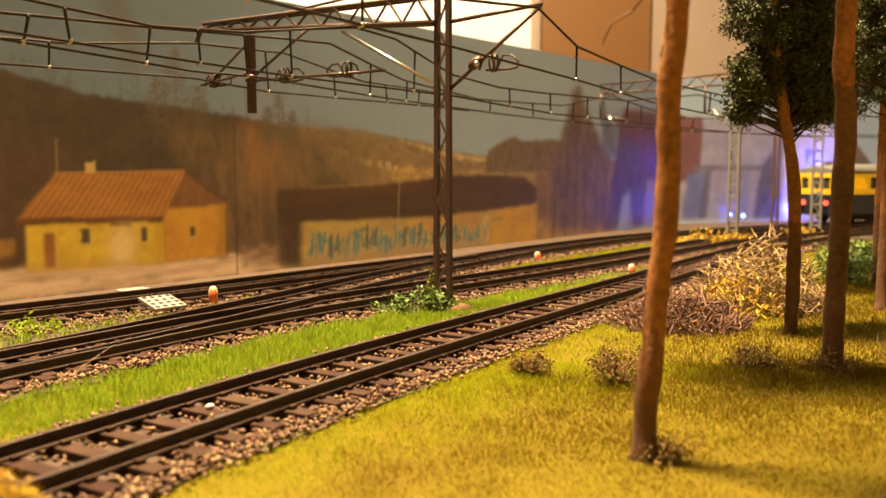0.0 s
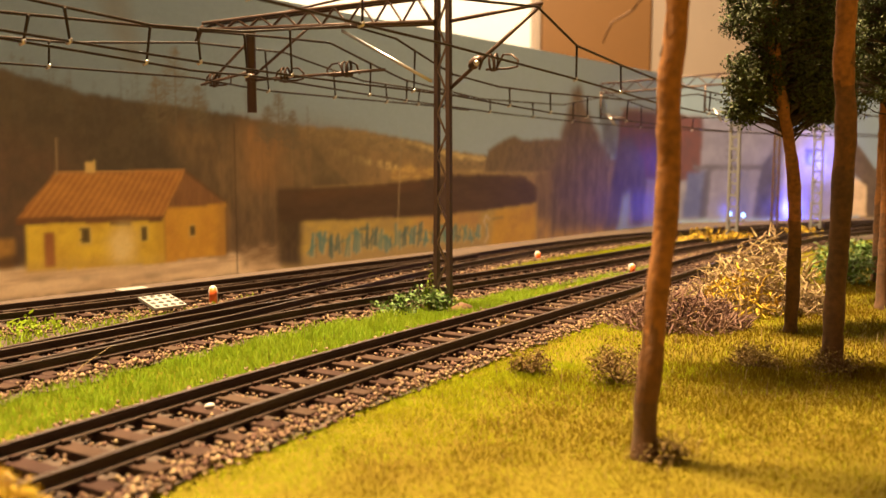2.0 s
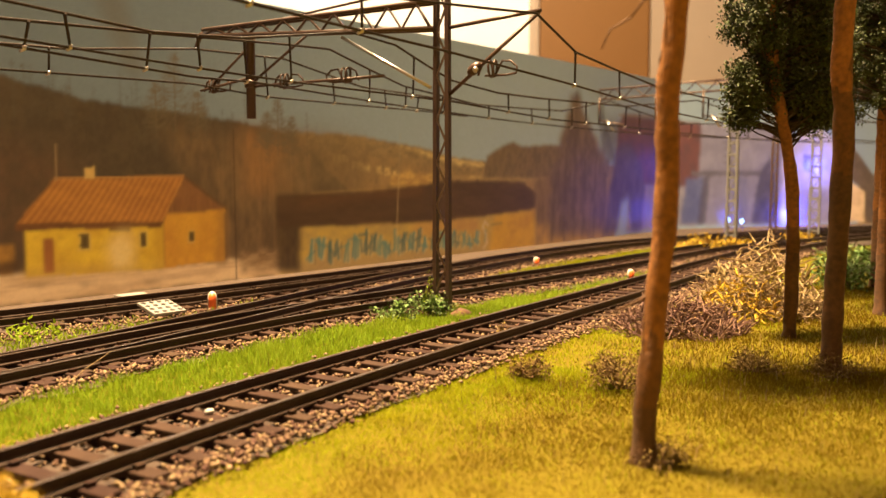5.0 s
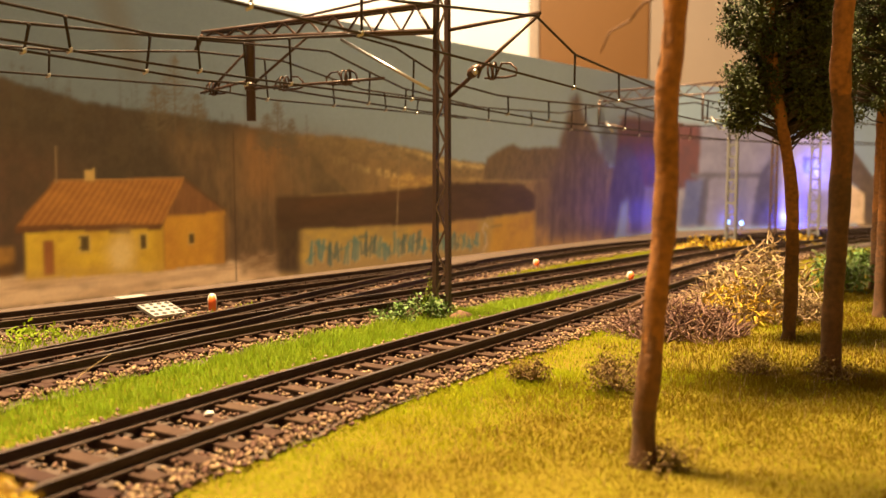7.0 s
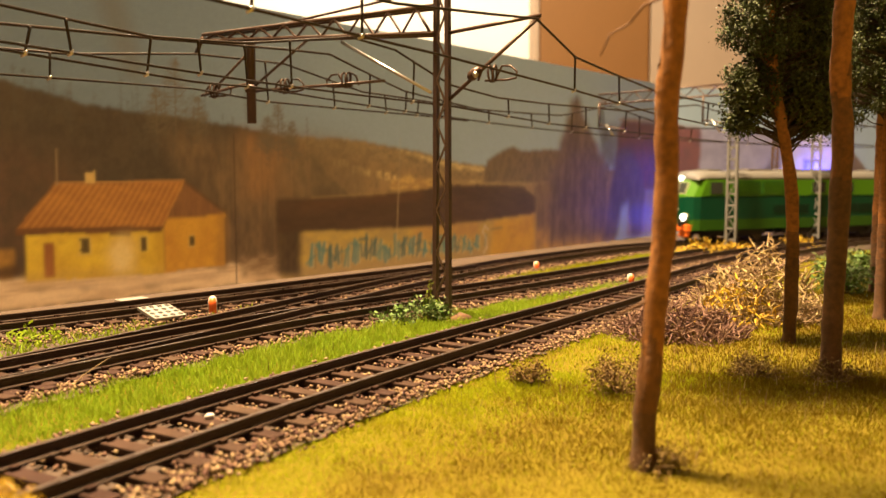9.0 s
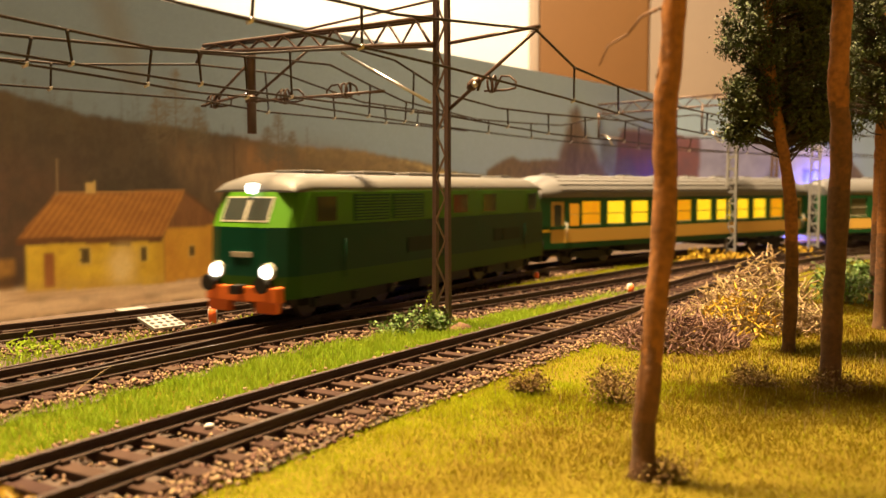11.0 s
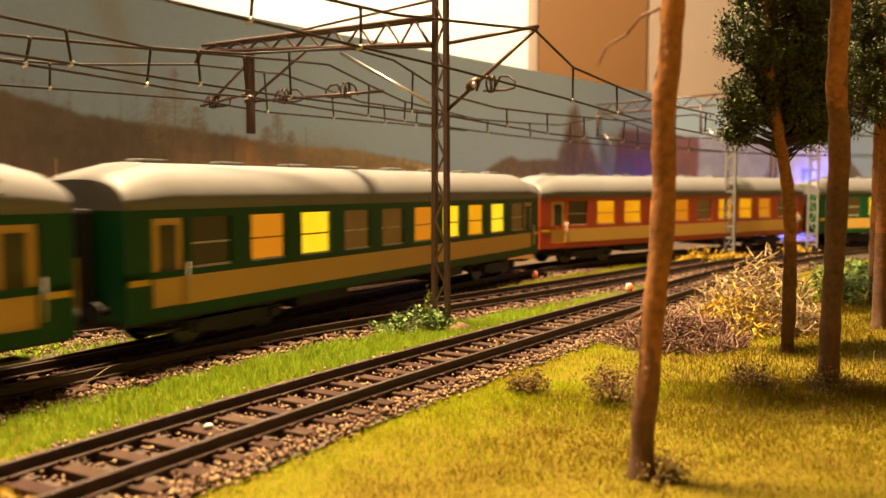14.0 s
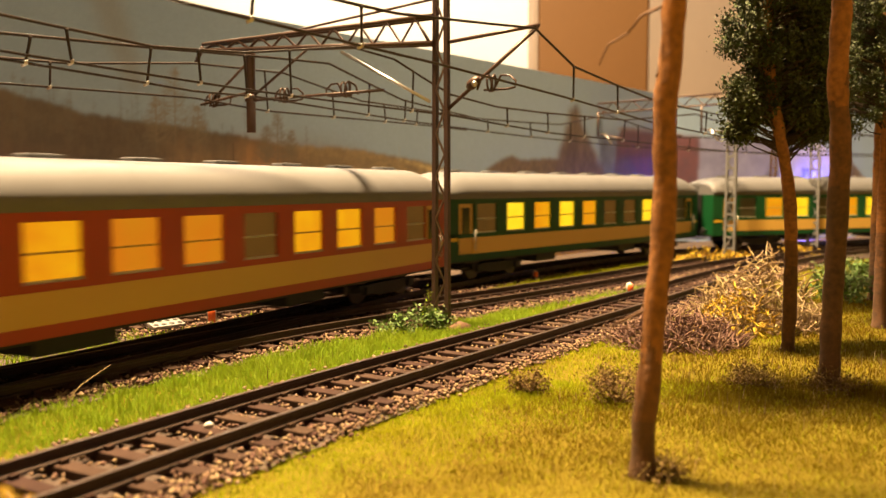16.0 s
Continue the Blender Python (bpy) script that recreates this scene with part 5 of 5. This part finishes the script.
def coach(label, main, band, lit, length, n_win, ribbed, seed):
    th = tagged(empty("passenger_coach"), label, "railway coach", "coaches of the train")
    half, hw = length / 2, 16.0
    door = 18.0
    pitch = 19.7 if ribbed else 21.9
    w0 = -half + (28.85 if ribbed else 14.35)
    lit = lit[::-1]
    ww = 14.8 if ribbed else 14.3
    part("floor_frame", box(B(), -half, half, -hw + 1, hw - 1, 8.2, 9.6), M_FRAME, th)
    for s in (-1, 1):
        y0, y1 = (hw - 0.9, hw) if s > 0 else (-hw, -hw + 0.9)
        part("lower_skirt", box(B(), -half, half, y0, y1, 9.0, 11.8), main, th)
        o = 0.12 * s
        part("waist_band", box(B(), -half + door, half - door, y0 + o, y1 + o, 11.8, 18.6), band, th, "ochre cream waist band")
        part("window_sill_band", box(B(), -half, half, y0, y1, 18.6, 20.2), main, th)
        part("cant_rail", box(B(), -half, half, y0, y1, 32.6, 34.6), main, th)
        edges = [-half] + [w0 + pitch * (k + 0.5) + e * ww / 2 for k in range(n_win) for e in (-1, 1)] + [half]
        for k in range(0, len(edges), 2):
            a, b = edges[k], edges[k + 1]
            if k == 0:
                a = -half + door
            if k == len(edges) - 2:
                b = half - door
            part("window_pillar", box(B(), a, b, y0, y1, 20.2, 32.6), main, th)
        for k in range(n_win):
            cx = w0 + pitch * (k + 0.5)
            kind = lit[k % len(lit)]
            yp = s * (hw - 1.3)
            win = part("window", box(B(), cx - ww / 2, cx + ww / 2, yp - 0.25, yp + 0.25, 20.2, 32.6), M_LIT[kind], th, "lit yellow compartment window" if kind < 3 else "dim compartment window")
            part("window_bar", box(B(), cx - ww / 2, cx + ww / 2, yp + s * 0.3 - 0.2, yp + s * 0.3 + 0.2, 26.0, 26.5), M_SILVER if kind > 2 else M_CREAM, win)
            part("window_frame", box(B(), cx - ww / 2, cx + ww / 2, yp + s * 0.5 - 0.35, yp + s * 0.5 + 0.35, 20.2, 20.8), M_SILVER, win)
        for e in (-1, 1):
            xa, xb = (half - door, half - door + 10) if e > 0 else (-half + door - 10, -half + door)
            d = part("door", box(B(), xa + 0.3, xb - 0.3, y0 - 0.5 * s, y1 - 0.5 * s, 9.4, 32.6), band, th, "ochre folding entrance door")
            ys = s * (hw - 0.35)
            part("door_window", box(B(), xa + 2.5, xb - 2.5, ys - 0.15, ys + 0.25, 19.5, 31), M_GLASS, d)
            part("handrail", tube(B(), [(xa - 0.6, s * (hw + 0.5), 13), (xa - 0.6, s * (hw + 0.5), 22)], 0.3, 5), M_SILVER, th)
            xa2, xb2 = (half - door + 10, half) if e > 0 else (-half, -half + door - 10)
            part("corner_post", box(B(), xa2, xb2, y0, y1, 11.8, 32.6), main, th)
            part("class_mark", box(B(), min(xa2, xb2) + 1, max(xa2, xb2) - 1, s * hw - 0.15, s * hw + 0.15, 17.4, 18.8), M_BUTTER, th, "small yellow class mark")
            part("step", box(B(), (xa + xb) / 2 - 4, (xa + xb) / 2 + 4, s * 12 - 2.5, s * 12 + 2.5, 5.4, 6.0), M_FRAME, th)
    if ribbed:
        for s in (-1, 1):
            small = part("window", box(B(), half - 28.2, half - 21.4, s * hw - 0.1, s * hw + 0.1, 20.2, 31.5), M_LIT[2], th, "small lit end window")
            part("window_bar", box(B(), half - 28.2, half - 21.4, s * (hw + 0.15) - 0.1, s * (hw + 0.15) + 0.1, 25.8, 26.3), M_CREAM, small)
    for e in (-1, 1):
        xa, xb = (half - 1.0, half) if e > 0 else (-half, -half + 1.0)
        part("end_wall", box(B(), xa, xb, -hw + 0.9, hw - 0.9, 9, 34.6), main, th)
        part("gangway", box(B(), min(e * half, e * (half + 2.6)), max(e * half, e * (half + 2.6)), -6.5, 6.5, 10, 35, 1.0), M_FRAME, th, "black rubber gangway bellows")
        if e > 0:
            part("end_door", box(B(), half + 2.4, half + 2.8, -4, 4, 12, 24), M_CREAM, th, "pale end door panel")
    coach_roof(th, half, hw + 0.2, 34.6, 46.0, M_ROOF)
    part("partition", box(B(), -half + 1, half - 1, -0.4, 0.4, 10, 34), M_BLACK, th)
    if ribbed:
        for s in (-1, 1):
            for k in (1, 2, 3, 4):
                a = math.pi * k / 12
                y, z = (hw + 0.2) * math.cos(a) ** 0.75, 34.6 + 11.4 * math.sin(a) ** 0.8
                part("roof_rib", box(B(), -half + 15, half - 15, s * y - 0.28, s * y + 0.28, z - 0.2, z + 0.25), M_ROOFSEAM, th)
    for k in range(8):
        x = -half + 22 + (length - 44) * k / 7
        part("roof_vent", box(B(), x - 4.5, x + 4.5, -2.5, 2.5, 45.6, 46.9, 0.5), M_ROOF, th)
    rng = random.Random(seed)
    for x in (-36, 46):
        w = rng.uniform(8, 14)
        part("underfloor_box", box(B(), x - w, x + w, -13, 13, 4.8, 8.4, 0.6), M_FRAME, th)
    bogie(th, -half * 0.68)
    bogie(th, half * 0.68)
    buffers(th, half)
    return th


COACH = 250.0
coaches = [
    coach("green and ochre coach with a ribbed grey roof, brightly lit", M_GREEN, M_CREAM, [1, 0, 0, 1, 1, 0, 0, 0, 0, 1], COACH + 4, 10, True, 1),
    coach("green and ochre sleeping coach, a few windows lit", M_GREEN, M_CREAM, [4, 2, 0, 3, 3, 2, 0, 1, 0, 3], COACH, 10, False, 2),
    coach("red and ochre coach with orange lit windows", M_RED, M_CREAM, [4, 1, 1, 2, 2, 3, 1, 1, 2, 3], COACH, 10, False, 3),
    coach("green and ochre coach with half its windows lit", M_GREEN, M_CREAM, [3, 0, 1, 0, 1, 3, 3, 0, 4, 4], COACH, 10, False, 4),
    coach("green and ochre rear coach with yellow windows", M_GREEN, M_CREAM, [4, 1, 0, 4, 1, 0, 3, 0, 1, 4], COACH, 10, False, 5),
]


def locomotive():
    th = tagged(empty("diesel_locomotive"), "two-tone green diesel locomotive with lit headlamps", "locomotive")
    L = 198.0
    half, hw = L / 2, 16.0

    def hull(z0, z1, x0, x1, inset=0.0):
        # plan outline with rounded noses; x0, x1: nose at the lower and upper edge
        rings = []
        for z, e in ((z0, x0), (z1, x1)):
            h = hw - inset
            rings.append([(e, -h * 0.55, z), (e, h * 0.55, z), (e - 3, h * 0.9, z), (e - 7, h, z), (-e + 7, h, z), (-e + 3, h * 0.9, z), (-e, h * 0.55, z), (-e, -h * 0.55, z), (-e + 3, -h * 0.9, z), (-e + 7, -h, z), (e - 7, -h, z), (e - 3, -h * 0.9, z)])
        bm = B()
        loft(bm, rings)
        bmesh.ops.recalc_face_normals(bm, faces=bm.faces)
        return bm

    part("lower_body", hull(14.0, 28.2, half, half - 0.6), M_ENGINE, th, "deep green lower body")
    part("skirt_stripe", hull(7.4, 14.0, half, half), M_SKIRT, th, "light green skirt stripe")
    part("upper_body", hull(28.2, 38.4, half - 0.6, half - 5.5, 0.25), M_LIME, th, "light green upper body")
    rings = []
    for x, f in ((-half + 5.5, 0.15), (-half + 8, 0.7), (-half + 14, 1.0), (half - 14, 1.0), (half - 8, 0.7), (half - 5.5, 0.15)):
        rings.append(roof_ring(x, hw - 0.6, 38.3, 38.3 + 6.0 * f))
    part("roof", loft(B(), rings, smooth=True), M_ENGINEROOF, th, "dark grey roof")
    for x, w in ((-30, 16), (2, 12), (34, 10)):
        part("roof_hatch", box(B(), x - w, x + w, -6, 6, 43.7, 45.4, 0.6), M_ROOFSEAM, th)
    for e in (-1, 1):
        part("roof_horn", box(B(), e * 72 - 5, e * 72 + 5, -6, 6, 43.6, 45.2, 0.4), M_ENGINEROOF, th)
    for s in (-1, 1):
        for k in range(2):
            cx = 54 - k * 23
            part("louvre_panel", box(B(), cx - 10.5, cx + 10.5, s * 15.8 - 0.2, s * 15.8 + 0.2, 29.2, 37.6), M_ENGINE, th, "dark green louvre panel")
            for j in range(8):
                z = 29.7 + j * 0.98
                part("louvre_slat", box(B(), cx - 9.5, cx + 9.5, s * 15.95 - 0.25, s * 15.95 + 0.25, z, z + 0.42), M_LIME, th)
        for cx, w in ((-8, 6), (-34, 6)):
            win = part("side_window", box(B(), cx - w, cx + w, s * 15.9 - 0.2, s * 15.9 + 0.2, 30, 37), M_GLASS, th)
            part("window_frame", box(B(), cx - w - 0.6, cx + w + 0.6, s * 15.85 - 0.15, s * 15.85 + 0.15, 29.4, 37.6), M_LIME, win)
        for e in (-1, 1):
            cx = e * 79
            win = part("cab_window", box(B(), cx - 5, cx + 5, s * 15.9 - 0.2, s * 15.9 + 0.2, 29.6, 37), M_GLASS, th)
            part("window_frame", box(B(), cx - 5.8, cx + 5.8, s * 15.85 - 0.15, s * 15.85 + 0.15, 29.0, 37.6), M_LIME, win)
            part("handrail", tube(B(), [(cx - e * 9, s * 16.5, 12), (cx - e * 9, s * 16.5, 24)], 0.22, 5), M_ENGINE, th)
        part("body_rail", box(B(), -half + 8, half - 8, s * 16.0 - 0.15, s * 16.0 + 0.15, 28.0, 28.3), M_ENGINE, th)
        part("fuel_tank", box(B(), -20, 20, s * 9 - 5, s * 9 + 5, 3.5, 8.6, 0.8), M_FRAME, th)
        for x, w in ((-56, 9), (-42, 4), (6, 5), (22, 10)):
            part("side_hatch", box(B(), x - w, x + w, s * 16.05 - 0.15, s * 16.05 + 0.15, 17.2, 22.4), M_HATCH, th, "dark green side hatch")
    tilt = math.degrees(math.atan2(4.9, 10.2))
    for e in (-1, 1):
        turn = 0 if e > 0 else 180
        face = P(e * (half - 3.05), 0, 33.3, 0, 0, turn) @ P(0, 0, 0, 0, -tilt, 0)
        for s in (-1, 1):
            win = part("windscreen", box(B(), -0.1, 0.35, s * 4.5 - 3.9, s * 4.5 + 3.9, -3.4, 3.6), M_GLASS, th, "framed windscreen", at=face)
            part("screen_frame", box(B(), -0.2, 0.2, s * 4.5 - 4.5, s * 4.5 + 4.5, -4.0, 4.1), M_SILVER, win)
            lamp = tube(B(), [(e * (half - 0.8), s * 9.5, 15.5), (e * (half + 0.9), s * 9.5, 15.5)], [2.2, 2.0], 14)
            part("headlamp", lamp, M_HEADLAMP if e > 0 else M_GLASS, th, "lit white headlamp" if e > 0 else "")
            part("lamp_rim", tube(B(), [(e * (half - 0.9), s * 9.5, 15.5), (e * (half + 0.5), s * 9.5, 15.5)], [2.7, 2.6], 14), M_SILVER if e > 0 else M_FRAME, th)
        part("top_lamp", tube(B(), [(e * (half - 6.5), 0, 39.4), (e * (half - 4.0), 0, 39.4)], [1.7, 1.5], 12), M_HEADLAMP if e > 0 else M_GLASS, th, "lit white roof headlamp" if e > 0 else "")
        part("buffer_beam", box(B(), min(e * (half - 3), e * (half + 0.8)), max(e * (half - 3), e * (half + 0.8)), -13.5, 13.5, 6.5, 11.2, 0.5), M_BEAM if e > 0 else M_FRAME, th, "orange buffer beam" if e > 0 else "")
        for s in (-1, 1):
            part("guard_plate", box(B(), min(e * (half - 2), e * (half + 0.4)), max(e * (half - 2), e * (half + 0.4)), s * 9 - 4, s * 9 + 4, 3.4, 6.8, 0.4), M_BEAM if e > 0 else M_FRAME, th)
        part("nameplate", box(B(), min(e * (half - 0.6), e * (half + 0.1)), max(e * (half - 0.6), e * (half + 0.1)), -4, 4, 19.5, 21), M_SILVER, th)
    bogie(th, -half * 0.6, 42, 3)
    bogie(th, half * 0.6, 42, 3)
    buffers(th, half)
    return th


def railcar():
    th = tagged(empty("railcar"), "yellow and navy railcar with red tail lamps", "railcar")
    L, hw = 190.0, 16.0
    half = L / 2
    part("lower_body", box(B(), -half, half, -hw, hw, 6, 21, 1.2), M_NAVY, th, "navy lower body")
    for s in (-1, 1):
        y0, y1 = (hw - 1, hw - 0.1) if s > 0 else (-hw + 0.1, -hw + 1)
        part("waist_panel", box(B(), -half, half, y0, y1, 21, 25), M_BUTTER, th, "yellow waist panel")
        part("cant_rail", box(B(), -half, half, y0, y1, 33, 36), M_BUTTER, th)
        for k in range(12):
            x = -half + L * k / 11
            part("pillar", box(B(), max(-half, x - 2.2), min(half, x + 2.2), y0, y1, 25, 33), M_BUTTER, th)
            if k < 11:
                part("window", box(B(), x + 2.2, x + L / 11 - 2.2, s * 14.6 - 0.2, s * 14.6 + 0.2, 25, 33), M_LIT[1] if k % 3 == 1 else M_GLASS, th)
    for e in (-1, 1):
        xa, xb = (half - 1, half) if e > 0 else (-half, -half + 1)
        part("end_panel", box(B(), xa, xb, -hw + 1, hw - 1, 21, 25), M_BUTTER, th)
        part("end_panel", box(B(), xa, xb, -hw + 1, hw - 1, 33, 36), M_BUTTER, th)
        for y in (-14, -5, 5, 14):
            part("end_pillar", box(B(), xa, xb, y - 1, y + 1, 25, 33), M_BUTTER, th)
        for y in (-9.5, 0, 9.5):
            part("end_window", box(B(), e * (half - 1.4) - 0.2, e * (half - 1.4) + 0.2, y - 3.7, y + 3.7, 25, 33), M_GLASS, th)
        for s in (-1, 1):
            part("tail_lamp", tube(B(), [(e * (half - 0.2), s * 10, 15), (e * (half + 0.9), s * 10, 15)], [1.9, 1.7], 12), M_TAILLAMP if e < 0 else M_HEADLAMP, th, "lit red tail lamp" if e < 0 else "lit headlamp")
    coach_roof(th, half, hw, 36, 42.5, M_ROOF)
    part("roof_horn", box(B(), -half + 8, -half + 16, -2, 2, 42, 44.5, 0.4), M_ROOF, th)
    bogie(th, -half * 0.66)
    bogie(th, half * 0.66)
    buffers(th, half)
    return th


loco, yellow = locomotive(), railcar()

# ---------------------------------------------------------------- what moves


def nose(t):
    """Where along the running track the train's nose stands at t seconds."""
    if t >= 11.3:
        return 1122 - 178.6 * (t - 11.3)
    if t >= 9.2:
        return 1122 - 177.1 * (t - 11.3)
    if t >= 6.5:
        return 1494 - 176.0 * (t - 9.2)
    if t <= 2.5:
        return 1969.2 + 352.0
    return 1969.2 + 352.0 - 0.5 * 44.0 * (t - 2.5) ** 2


def on_track(line, front, length, forward):
    """Pose of a vehicle whose front end stands at front; forward: -1 runs down the line, 1 up it."""
    a, b = line.at(front - forward * length * 0.17), line.at(front - forward * length * 0.83)
    c, d = (a + b) / 2, a - b
    return P(c[0], c[1], 0, 0, 0, math.degrees(math.atan2(d[1], d[0])))


TIMES = [0, 1.5, 2.5] + [2.75 + 0.25 * k for k in range(54)]


def railcar_tail(t):
    return 110 + (135 * t if t < 3 else 405 + 135 * (t - 3) - 22.5 * (min(t, 6) - 3) ** 2 - (135 * (t - 6) if t > 6 else 0))


def motions():
    walk(loco, [(t, on_track(LINE_T, nose(t) - 10, 198.0, -1)) for t in TIMES])
    for k, c in enumerate(coaches):
        walk(c, [(t, on_track(LINE_T, nose(t) + 198.5 + (0, 268, 536, 798, 1060)[k], COACH + (0 if k else 4), -1)) for t in TIMES])
    walk(yellow, [(t, on_track(LINE_U, railcar_tail(t) + 190.0, 190.0, 1)) for t in [0.25 * k for k in range(29)] + [10, 16]])


motions()
